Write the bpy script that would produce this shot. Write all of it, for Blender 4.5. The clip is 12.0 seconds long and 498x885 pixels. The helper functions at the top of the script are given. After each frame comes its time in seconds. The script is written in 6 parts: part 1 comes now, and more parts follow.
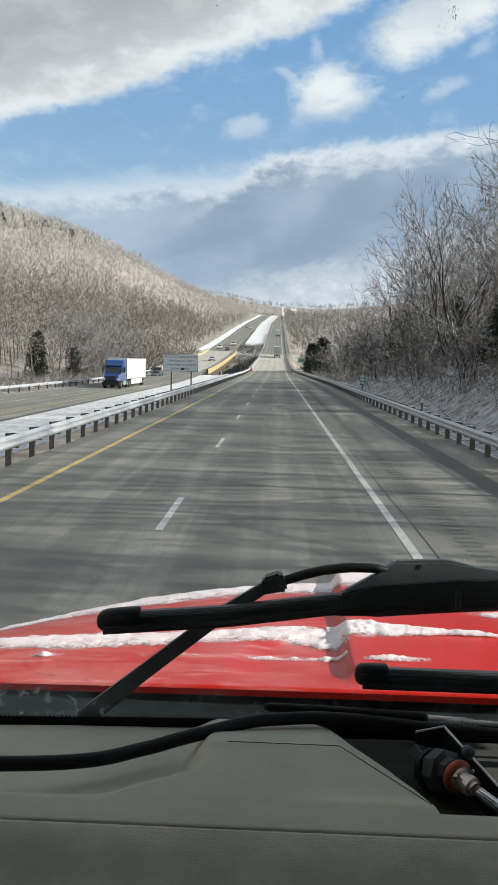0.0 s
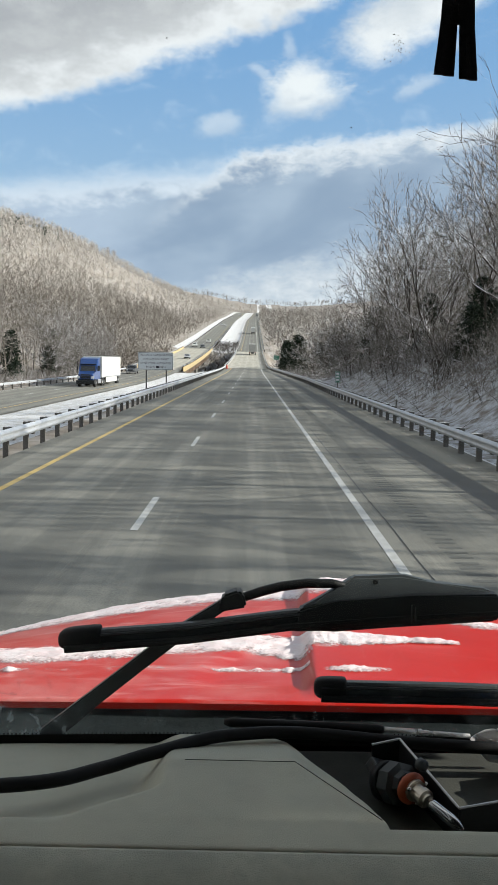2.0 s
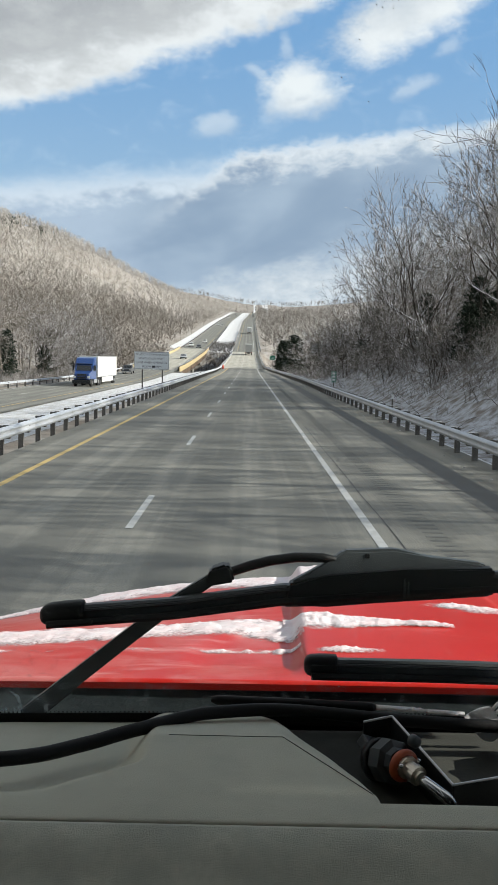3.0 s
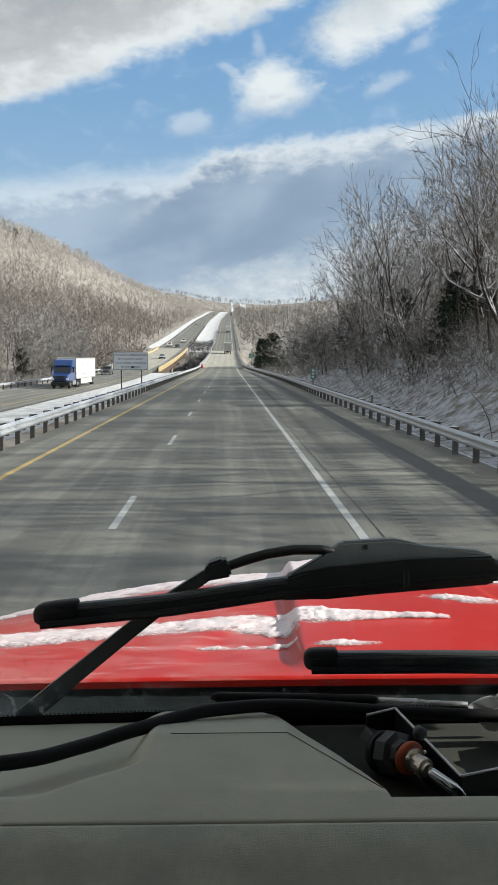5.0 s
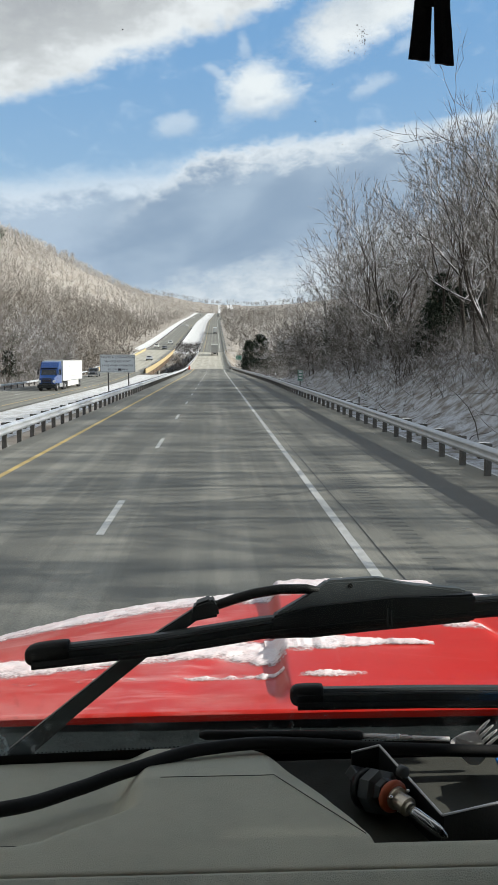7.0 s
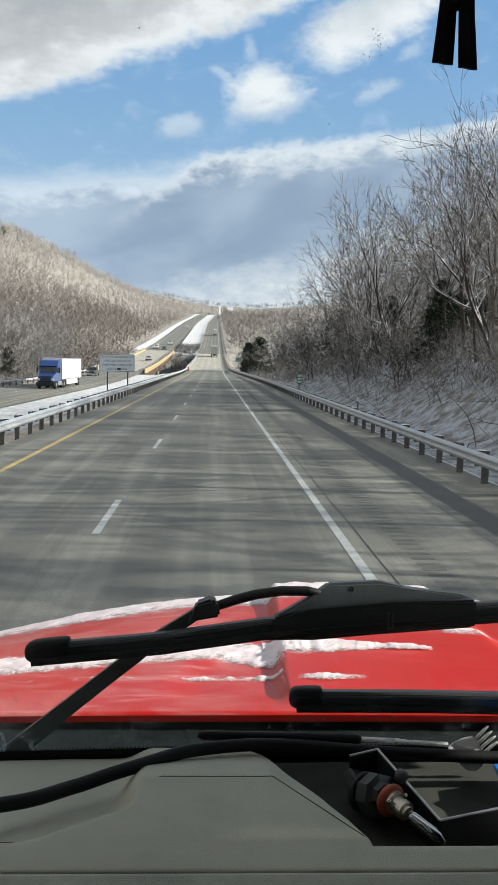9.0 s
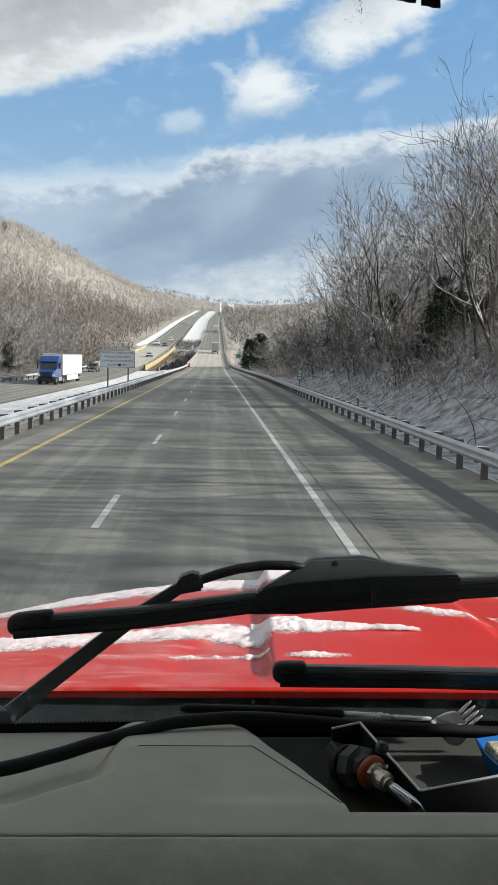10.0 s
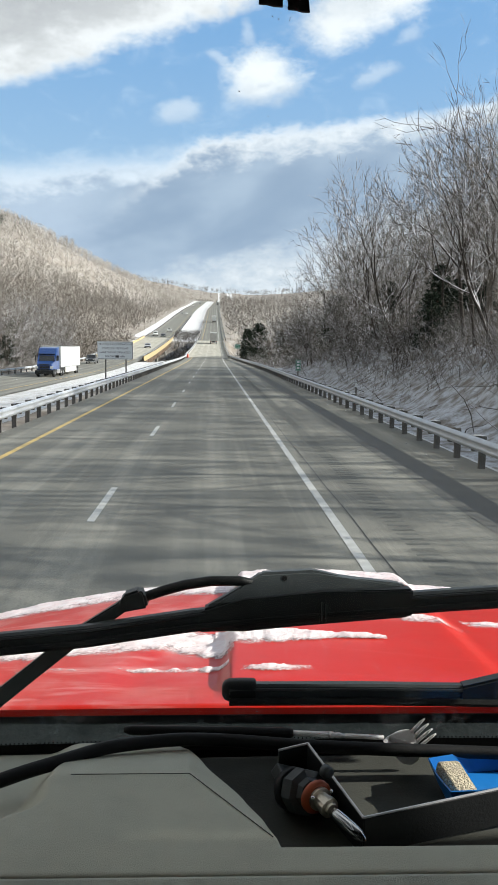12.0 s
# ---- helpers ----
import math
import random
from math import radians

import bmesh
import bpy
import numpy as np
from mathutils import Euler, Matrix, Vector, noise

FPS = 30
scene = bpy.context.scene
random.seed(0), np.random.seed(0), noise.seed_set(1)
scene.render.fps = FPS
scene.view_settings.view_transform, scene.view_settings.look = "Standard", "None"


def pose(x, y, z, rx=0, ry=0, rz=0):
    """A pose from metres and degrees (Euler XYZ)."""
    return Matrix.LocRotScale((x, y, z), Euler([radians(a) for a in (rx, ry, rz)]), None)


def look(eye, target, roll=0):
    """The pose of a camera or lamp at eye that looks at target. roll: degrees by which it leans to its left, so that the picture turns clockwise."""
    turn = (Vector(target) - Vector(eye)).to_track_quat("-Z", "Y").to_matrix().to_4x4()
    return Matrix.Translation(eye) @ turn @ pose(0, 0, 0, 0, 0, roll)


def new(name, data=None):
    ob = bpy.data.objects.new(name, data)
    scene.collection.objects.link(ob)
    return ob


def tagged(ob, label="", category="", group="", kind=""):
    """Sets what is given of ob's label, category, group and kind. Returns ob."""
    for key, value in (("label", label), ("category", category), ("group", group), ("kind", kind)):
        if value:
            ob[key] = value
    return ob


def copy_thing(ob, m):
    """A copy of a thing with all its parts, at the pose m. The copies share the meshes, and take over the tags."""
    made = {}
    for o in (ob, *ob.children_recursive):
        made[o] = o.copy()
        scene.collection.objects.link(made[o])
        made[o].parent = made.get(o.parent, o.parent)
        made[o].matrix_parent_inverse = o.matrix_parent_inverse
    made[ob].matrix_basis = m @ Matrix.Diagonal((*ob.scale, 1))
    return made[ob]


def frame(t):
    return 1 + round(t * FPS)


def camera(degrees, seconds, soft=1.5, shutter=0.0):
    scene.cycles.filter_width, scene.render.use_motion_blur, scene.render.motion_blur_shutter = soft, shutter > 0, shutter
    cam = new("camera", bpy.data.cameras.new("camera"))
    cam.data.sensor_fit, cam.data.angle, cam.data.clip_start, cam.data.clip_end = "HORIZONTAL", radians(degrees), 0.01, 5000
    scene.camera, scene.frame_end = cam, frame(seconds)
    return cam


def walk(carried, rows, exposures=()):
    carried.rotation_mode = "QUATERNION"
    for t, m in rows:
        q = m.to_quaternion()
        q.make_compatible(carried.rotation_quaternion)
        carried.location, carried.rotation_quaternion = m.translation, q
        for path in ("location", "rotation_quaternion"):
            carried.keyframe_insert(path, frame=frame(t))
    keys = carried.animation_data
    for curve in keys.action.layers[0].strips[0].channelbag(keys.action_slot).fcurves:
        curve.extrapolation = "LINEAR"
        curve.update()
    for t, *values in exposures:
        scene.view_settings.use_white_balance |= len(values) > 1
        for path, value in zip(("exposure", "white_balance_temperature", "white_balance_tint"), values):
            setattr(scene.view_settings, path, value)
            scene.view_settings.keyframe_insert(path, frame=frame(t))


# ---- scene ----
cam = camera(33.6, 12.0, soft=0.75)

PATH = [
    (0, (-0.034, -0.059, 2.43), (-0.097, 1.93, 2.233), 1.5),
    (0.5, (0.044, -0.079, 2.424), (0.022, 1.911, 2.231), 1.7),
    (1, (-0.011, -0.035, 2.44), (-0.01, 1.955, 2.238), 1.3),
    (1.5, (-0.022, -0.045, 2.48), (-0.022, 1.945, 2.282), 2.4),
    (2, (-0.012, -0.071, 2.459), (-0.017, 1.919, 2.257), 1.2),
    (2.5, (0.003, -0.053, 2.418), (0.002, 1.936, 2.217), 1.2),
    (4.5, (-0.026, -0.035, 2.421), (0.013, 1.954, 2.218), 0.9),
    (5, (-0.018, -0.026, 2.408), (0.033, 1.963, 2.204), 0.2),
    (5.5, (0.0, -0.015, 2.408), (0.063, 1.974, 2.209), -0.4),
    (6, (-0.008, -0.041, 2.429), (0.063, 1.948, 2.232), -0.7),
    (6.5, (-0.016, -0.034, 2.442), (0.059, 1.954, 2.244), -0.5),
    (7, (-0.017, -0.044, 2.461), (0.064, 1.944, 2.26), 0.0),
    (9, (-0.026, -0.044, 2.459), (0.061, 1.944, 2.264), 1.3),
    (9.5, (-0.03, -0.038, 2.426), (0.053, 1.951, 2.228), 1.8),
    (10, (-0.005, -0.045, 2.431), (0.081, 1.943, 2.228), 1.5),
    (10.5, (0.023, -0.068, 2.5), (0.117, 1.919, 2.294), 1.0),
    (11, (0.085, -0.036, 2.426), (0.18, 1.952, 2.224), 0.6),
    (11.5, (0.081, -0.033, 2.512), (0.178, 1.954, 2.306), 1.1),
    (12, (0.062, -0.012, 2.455), (0.149, 1.973, 2.228), 0.9),
]
walk(cam, [(t, look(eye, target, roll)) for t, eye, target, roll in PATH], exposures=[(0.0, 0.57), (0.5, 0.63), (2.5, 0.64), (4.5, 0.51), (5.5, 0.57), (9.5, 0.61), (10.0, 0.60), (10.5, 0.55), (11.0, 0.65), (11.5, 0.87), (12.0, 0.79)])


# ---------------------------------------------------------------- world, sun
SUN_AZ, SUN_EL = 90.2, 27.0      # degrees clockwise from straight ahead, and above the horizon


class Nodes:
    """Short hand for building a node tree."""

    def __init__(self, tree):
        self.t = tree

    def add(self, kind, ins=(), **settings):
        n = self.t.nodes.new(kind)
        for k, v in settings.items():
            setattr(n, k, v)
        for k, v in dict(ins).items():
            self.put(n.inputs[k], v)
        return n

    def put(self, socket, v):
        if isinstance(v, bpy.types.NodeSocket):
            self.t.links.new(v, socket)
        else:
            socket.default_value = v

    def math(self, op, a, b=0.0, c=0.0):
        n = self.add("ShaderNodeMath", operation=op)
        for s, v in zip(n.inputs, (a, b, c)):
            self.put(s, v)
        return n.outputs[0]

    def mix(self, f, a, b, blend="MIX"):
        n = self.add("ShaderNodeMix", data_type="RGBA", blend_type=blend)
        self.put(n.inputs["Factor"], f)
        for i, v in ((6, a), (7, b)):
            self.put(n.inputs[i], v if isinstance(v, bpy.types.NodeSocket) else (*v[:3], 1))
        return n.outputs[2]

    def noise(self, vec, scale, detail=4.0, rough=0.55, dist=0.0):
        return self.add("ShaderNodeTexNoise", {"Vector": vec, "Scale": scale, "Detail": detail, "Roughness": rough, "Distortion": dist}).outputs[0]

    def step(self, v, lo, hi, a=0.0, b=1.0):
        return self.add("ShaderNodeMapRange", {0: v, 1: lo, 2: hi, 3: a, 4: b}, interpolation_type="SMOOTHSTEP").outputs[0]

    def vec(self, x, y, z):
        return self.add("ShaderNodeCombineXYZ", {0: x, 1: y, 2: z}).outputs[0]


def build_world():
    w = bpy.data.worlds.new("sky")
    scene.world = w
    w.use_nodes = True
    w.node_tree.nodes.clear()
    k = Nodes(w.node_tree)
    m = k.math
    sky = k.add("ShaderNodeTexSky", sky_type="NISHITA", sun_disc=False, sun_elevation=radians(SUN_EL), sun_rotation=radians(SUN_AZ),
                air_density=1.0, dust_density=0.6, ozone_density=2.0)
    s = k.add("ShaderNodeSeparateXYZ", {0: k.add("ShaderNodeTexCoord").outputs["Generated"]})
    # azimuth and elevation in degrees, and ragged noise for the clouds' edges
    az = m("MULTIPLY", m("ARCTAN2", s.outputs[0], s.outputs[1]), 57.3)
    el = m("MULTIPLY", m("ARCSINE", s.outputs[2]), 57.3)
    flat = k.vec(m("MULTIPLY", az, 0.1), m("MULTIPLY", el, 0.17), 0.0)
    n1 = m("SUBTRACT", k.noise(flat, 2.2, 8, 0.62), 0.5)
    n2 = m("SUBTRACT", k.noise(flat, 7.0, 7, 0.62, 0.3), 0.5)
    n3 = m("SUBTRACT", k.noise(flat, 24.0, 5, 0.6), 0.5)
    rag = m("ADD", m("MULTIPLY", n1, 9.0), m("ADD", m("MULTIPLY", n2, 4.0), m("MULTIPLY", n3, 1.2)))

    def heap(ax, ey, rx, ry, tilt, rough, soft=0.55):
        dx, dy = m("SUBTRACT", az, ax), m("SUBTRACT", el, ey)
        c, q = math.cos(radians(tilt)), math.sin(radians(tilt))
        hx = m("DIVIDE", m("ADD", m("MULTIPLY", dx, c), m("MULTIPLY", dy, q)), rx)
        hy = m("DIVIDE", m("SUBTRACT", m("MULTIPLY", dy, c), m("MULTIPLY", dx, q)), ry)
        r = m("ADD", m("SQRT", m("ADD", m("MULTIPLY", hx, hx), m("MULTIPLY", hy, hy))), m("MULTIPLY", rag, rough))
        return k.step(r, 1.0 + soft * 0.6, 1.0 - soft * 1.1), hy

    blue = k.mix(k.step(el, 2.0, 24.0), (0.40, 0.56, 0.73), (0.185, 0.39, 0.70))
    # a physical sky carries the light round about
    col = k.mix(0.35, blue, k.mix(1.0, sky.outputs[0], (0.06, 0.06, 0.06), "MULTIPLY"))
    veil = k.step(k.noise(flat, 3.0, 7, 0.64, 0.5), 0.50, 0.86, 0.0, 0.35)
    col = k.mix(veil, col, (0.62, 0.70, 0.80))
    # heaps between the banks
    for ax, ey, rx, ry, tilt, rough, thick in ((2.8, 17.3, 2.5, 1.75, 4, 0.17, 0.95), (0.2, 18.4, 1.1, 0.35, -24, 0.3, 0.3), (2.0, 19.9, 0.5, 1.0, 14, 0.3, 0.3),
                                               (-2.7, 15.2, 1.5, 0.75, 14, 0.24, 0.42), (10.6, 17.5, 1.5, 0.6, 24, 0.3, 0.34), (12.6, 19.6, 1.2, 0.6, 20, 0.3, 0.30),
                                               (28.0, 21.0, 7.0, 2.5, 12, 0.14, 0.9), (-34, 24, 9, 4, 0, 0.14, 0.9)):
        f, hy = heap(ax, ey, rx, ry, tilt, rough)
        col = k.mix(m("MULTIPLY", f, thick), col, k.mix(k.step(m("ADD", hy, m("MULTIPLY", n2, 2.4)), -1.1, 0.2), (0.50, 0.55, 0.62), (0.70, 0.725, 0.75)))
    # two long blue-grey banks low in the sky: a soft one behind, and one with a bright upper rim before it
    slant = k.vec(m("MULTIPLY", az, 0.07), m("SUBTRACT", m("MULTIPLY", el, 0.17), m("MULTIPLY", az, 0.04)), 3.0)
    shade = k.mix(k.step(k.noise(slant, 1.7, 7, 0.5, 0.3), 0.34, 0.68), (0.225, 0.302, 0.415), (0.315, 0.395, 0.505))
    shade = k.mix(k.step(m("ADD", az, m("MULTIPLY", n1, 14.0)), -3.0, -13.0, 0.0, 0.55), shade, (0.40, 0.48, 0.60))
    behind = m("SUBTRACT", m("ADD", 13.1, m("MULTIPLY", az, 0.12)), m("SUBTRACT", el, m("MULTIPLY", rag, 0.22)))
    puff = m("ADD", behind, m("ADD", m("MULTIPLY", n1, 5.0), m("MULTIPLY", n2, 2.0)))
    col = k.mix(k.step(behind, -0.9, 1.5), col, k.mix(k.step(puff, 0.2, 2.5), (0.57, 0.63, 0.71), shade))
    rim = m("MINIMUM", m("ADD", 13.9, m("MULTIPLY", az, 0.10)), m("ADD", 14.4, m("MULTIPLY", az, 0.72)))
    low_in = m("SUBTRACT", rim, m("SUBTRACT", el, m("ADD", m("MULTIPLY", rag, 0.17), m("MULTIPLY", n2, 0.7))))
    depth = m("ADD", low_in, m("ADD", m("MULTIPLY", n1, 4.2), m("MULTIPLY", n2, 2.0)))
    body = k.mix(k.step(m("ADD", depth, k.step(az, 1.0, -4.5, 0.0, 0.6)), 0.0, 2.3), k.mix(k.step(n1, -0.16, 0.12), (0.52, 0.57, 0.64), (0.72, 0.745, 0.78)), shade)
    pale = k.step(m("ADD", m("SUBTRACT", el, m("MULTIPLY", az, 0.24)), m("MULTIPLY", rag, 0.6)), 6.6, 4.4)
    body = k.mix(pale, body, k.mix(k.step(n2, -0.2, 0.25), (0.42, 0.48, 0.56), (0.60, 0.635, 0.68)))
    col = k.mix(m("MULTIPLY", k.step(low_in, -0.35, 0.75), k.step(m("ADD", az, m("MULTIPLY", n1, 6.0)), -8.0, -1.5)), col, body)
    col = k.mix(m("MULTIPLY", pale, k.step(el, 9.0, 6.0)), col, body)
    # high grey bank overhead, whose lower rim climbs to the right, and a bright lobe under it
    f, hy = heap(10.6, 22.0, 5.4, 2.1, 24, 0.17)
    col = k.mix(m("MULTIPLY", f, 0.95), col, k.mix(k.step(m("ADD", hy, m("MULTIPLY", n1, 3.0)), -0.9, 0.7), (0.70, 0.72, 0.745), (0.52, 0.555, 0.60)))
    top = m("SUBTRACT", m("ADD", el, m("MULTIPLY", rag, 0.26)), m("ADD", 20.75, m("MULTIPLY", az, 0.345)))
    grey = k.mix(k.step(m("ADD", top, m("MULTIPLY", n1, 8.0)), 0.0, 3.8), (0.66, 0.68, 0.71), k.mix(k.step(n1, -0.2, 0.2), (0.335, 0.35, 0.38), (0.45, 0.465, 0.49)))
    col = k.mix(k.step(top, -0.45, 0.8), col, grey)
    bg = k.add("ShaderNodeBackground", {0: col, 1: 0.88})
    k.add("ShaderNodeOutputWorld", {0: bg.outputs[0]})


build_world()
sun = new("sun", bpy.data.lights.new("sun", "SUN"))
sun.data.energy, sun.data.angle, sun.data.color = 4.9, radians(0.75), (1.0, 0.95, 0.88)
sa, se = radians(SUN_AZ), radians(SUN_EL)
sun.matrix_world = look((0, 0, 60), (-60 * math.sin(sa) * math.cos(se), -60 * math.cos(sa) * math.cos(se), 60 - 60 * math.sin(se)))


# ---------------------------------------------------------------- materials
def material(name, color, rough=0.6, metal=0.0, second=None, scale=8.0, amount=0.5, bump=0.0, bump_scale=60.0, spec=0.5, coat=0.0, fine=None,
             coords="Object", vary=0.0, stretch=None):
    """A surface with variation at two scales and fine relief."""
    mat = bpy.data.materials.new(name)
    mat.use_nodes = True
    k = Nodes(mat.node_tree)
    p = mat.node_tree.nodes["Principled BSDF"]
    o = k.add("ShaderNodeTexCoord").outputs[coords]
    if stretch:
        o = k.add("ShaderNodeMapping", {"Vector": o, "Scale": stretch}).outputs[0]
    second = second or tuple(c * 0.7 for c in color)
    f = k.math("MULTIPLY", k.step(k.noise(o, scale, 6), 0.35, 0.68), amount)
    col = k.mix(f, color, second)
    col = k.mix(k.math("MULTIPLY", k.step(k.noise(o, scale * 7.3, 4), 0.4, 0.75), amount * 0.6), col, fine or tuple(c * 0.75 for c in color))
    if vary:
        r = k.add("ShaderNodeObjectInfo").outputs["Random"]
        hsv = k.add("ShaderNodeHueSaturation", {"Color": col, "Value": k.math("ADD", 1 - vary / 2, k.math("MULTIPLY", r, vary))})
        col = hsv.outputs[0]
    k.put(p.inputs["Base Color"], col)
    k.put(p.inputs["Roughness"], k.math("ADD", rough - 0.08, k.math("MULTIPLY", k.noise(o, scale * 3), 0.16)))
    p.inputs["Metallic"].default_value = metal
    p.inputs["Specular IOR Level"].default_value = spec
    p.inputs["Coat Weight"].default_value = coat
    p.inputs["Coat Roughness"].default_value = 0.05
    if bump:
        b = k.add("ShaderNodeBump", {"Strength": bump, "Distance": 0.02, "Height": k.noise(o, bump_scale, 5, 0.6)})
        k.put(p.inputs["Normal"], b.outputs[0])
    return mat


def frosted(name, bark, frost, lo, hi, cover, scale, line=None, lean_on=1.0):
    """Bark or needles with rime on what faces up, thicker in some places than in others."""
    mat = bpy.data.materials.new(name)
    mat.use_nodes = True
    k = Nodes(mat.node_tree)
    p = mat.node_tree.nodes["Principled BSDF"]
    o = k.add("ShaderNodeTexCoord").outputs["Object"]
    up = k.add("ShaderNodeSeparateXYZ", {0: k.add("ShaderNodeNewGeometry").outputs["Normal"]}).outputs[2]
    f = k.math("ADD", k.math("MULTIPLY", up, lean_on), k.math("MULTIPLY", k.math("SUBTRACT", k.noise(o, scale, 6, 0.6), 0.5), 2.2))
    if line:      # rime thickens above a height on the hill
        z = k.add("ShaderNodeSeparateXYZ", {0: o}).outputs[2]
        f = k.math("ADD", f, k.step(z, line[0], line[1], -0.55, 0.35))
    base = k.mix(k.noise(o, scale * 6, 3), bark, tuple(c * 0.55 for c in bark))
    k.put(p.inputs["Base Color"], k.mix(k.math("MULTIPLY", k.step(f, lo, hi), cover), base, frost))
    p.inputs["Roughness"].default_value = 0.85
    p.inputs["Specular IOR Level"].default_value = 0.2
    return mat


def road_material(name, base, light, dark):
    """Asphalt or concrete: pale wheel tracks, darker oil lanes, patches and stone grain."""
    mat = bpy.data.materials.new(name)
    mat.use_nodes = True
    k = Nodes(mat.node_tree)
    m = k.math
    p = mat.node_tree.nodes["Principled BSDF"]
    o = k.add("ShaderNodeTexCoord").outputs["Object"]
    s = k.add("ShaderNodeSeparateXYZ", {0: o})
    x, y = s.outputs[0], s.outputs[1]
    along = k.vec(x, m("MULTIPLY", y, 0.03), 0.0)
    wave = m("SINE", m("ADD", m("MULTIPLY", x, 3.45), m("MULTIPLY", k.noise(along, 0.9, 3), 2.4)))
    streak = k.noise(along, 2.6, 6, 0.6)
    patch = k.noise(k.vec(m("MULTIPLY", x, 0.25), m("MULTIPLY", y, 0.06), 0.0), 1.6, 4, 0.5, 0.6)
    grain = k.noise(o, 34.0, 3, 0.6)
    col = k.mix(k.step(m("ADD", m("MULTIPLY", wave, 0.10), streak), 0.38, 0.72), base, light)
    col = k.mix(k.step(patch, 0.52, 0.62, 0.0, 0.6), col, dark)
    col = k.mix(k.step(grain, 0.42, 0.72, 0.0, 0.45), col, tuple(c * 0.5 for c in dark))
    col = k.mix(k.step(k.noise(o, 60.0, 2), 0.62, 0.74, 0.0, 0.35), col, tuple(min(1, c * 1.8) for c in light))
    k.put(p.inputs["Base Color"], col)
    k.put(p.inputs["Roughness"], k.step(streak, 0.3, 0.7, 0.72, 0.92))
    p.inputs["Specular IOR Level"].default_value = 0.3
    b = k.add("ShaderNodeBump", {"Strength": 0.5, "Distance": 0.01, "Height": k.noise(o, 45, 4, 0.65)})
    k.put(p.inputs["Normal"], b.outputs[0])
    return mat


def glass(name, tint=(0.95, 0.98, 0.96), rough=0.0, dust=False):
    """A thin clear pane: it lets light straight through and mirrors at a slant."""
    mat = bpy.data.materials.new(name)
    mat.use_nodes = True
    mat.node_tree.nodes.clear()
    k = Nodes(mat.node_tree)
    clear = k.add("ShaderNodeBsdfTransparent", {0: (*tint, 1)})
    gloss = k.add("ShaderNodeBsdfGlossy", {"Color": (1, 1, 1, 1), "Roughness": rough})
    f = k.math("MULTIPLY", k.add("ShaderNodeFresnel", {"IOR": 1.45}).outputs[0], 0.55)
    mixed = k.add("ShaderNodeMixShader", {0: f, 1: clear.outputs[0], 2: gloss.outputs[0]})
    if dust:      # a film of road dust and dried salt along the foot of the pane
        o = k.add("ShaderNodeTexCoord").outputs["Object"]
        z = k.add("ShaderNodeSeparateXYZ", {0: o}).outputs[2]
        x = k.add("ShaderNodeSeparateXYZ", {0: o}).outputs[0]
        blot = k.step(k.noise(o, 38, 6, 0.62, 0.8), 0.50, 0.66)
        crumb = k.step(k.noise(o, 150, 3, 0.6), 0.64, 0.72)
        foot = k.step(z, 2.075, 1.985)
        swept = k.math("MULTIPLY", k.step(x, -0.14, -0.30), k.step(z, 2.10, 1.99))
        film = k.math("ADD", k.math("MULTIPLY", foot, k.math("ADD", 0.006, k.math("ADD", k.math("MULTIPLY", blot, 0.20), k.math("MULTIPLY", crumb, 0.45)))),
                      k.math("MULTIPLY", swept, k.math("ADD", 0.10, k.math("MULTIPLY", blot, 0.34))))
        film = k.math("ADD", film, 0.003)
        matt = k.add("ShaderNodeMixShader", {0: 0.6, 1: k.add("ShaderNodeBsdfDiffuse", {0: (0.42, 0.50, 0.50, 1)}).outputs[0], 2: k.add("ShaderNodeBsdfTranslucent", {0: (0.42, 0.50, 0.50, 1)}).outputs[0]})
        mixed = k.add("ShaderNodeMixShader", {0: film, 1: mixed.outputs[0], 2: matt.outputs[0]})
    k.add("ShaderNodeOutputMaterial", {0: mixed.outputs[0]})
    return mat


M_SNOW = material("snow", (0.74, 0.75, 0.77), 0.8, second=(0.50, 0.49, 0.47), scale=1.3, amount=0.95, bump=1.0, bump_scale=6, fine=(0.27, 0.24, 0.19))


def slush():
    """Wet granular snow: pinkish over the paint, thinning to loose grains at its edges."""
    mat = material("granular_snow", (0.80, 0.74, 0.75), 0.5, second=(0.76, 0.58, 0.58), scale=20, amount=0.6, bump=0.22, bump_scale=330, fine=(0.70, 0.48, 0.48))
    k = Nodes(mat.node_tree)
    p = mat.node_tree.nodes["Principled BSDF"]
    o = k.add("ShaderNodeTexCoord").outputs["Object"]
    depth = k.add("ShaderNodeAttribute", attribute_name="depth").outputs["Fac"]
    grains = k.math("SUBTRACT", k.noise(o, 210, 3, 0.6), 0.5)
    k.put(p.inputs["Alpha"], k.step(k.math("ADD", depth, k.math("MULTIPLY", grains, 1.6)), -0.35, 0.75))
    p.inputs["Subsurface Weight"].default_value = 0.0
    return mat


M_SLUSH = slush()
M_PAINT_RED = material("red_paint", (0.50, 0.017, 0.010), 0.36, second=(0.43, 0.015, 0.010), scale=3, amount=0.5, coat=0.13, spec=0.2, fine=(0.42, 0.028, 0.018), bump=0.03, bump_scale=9)


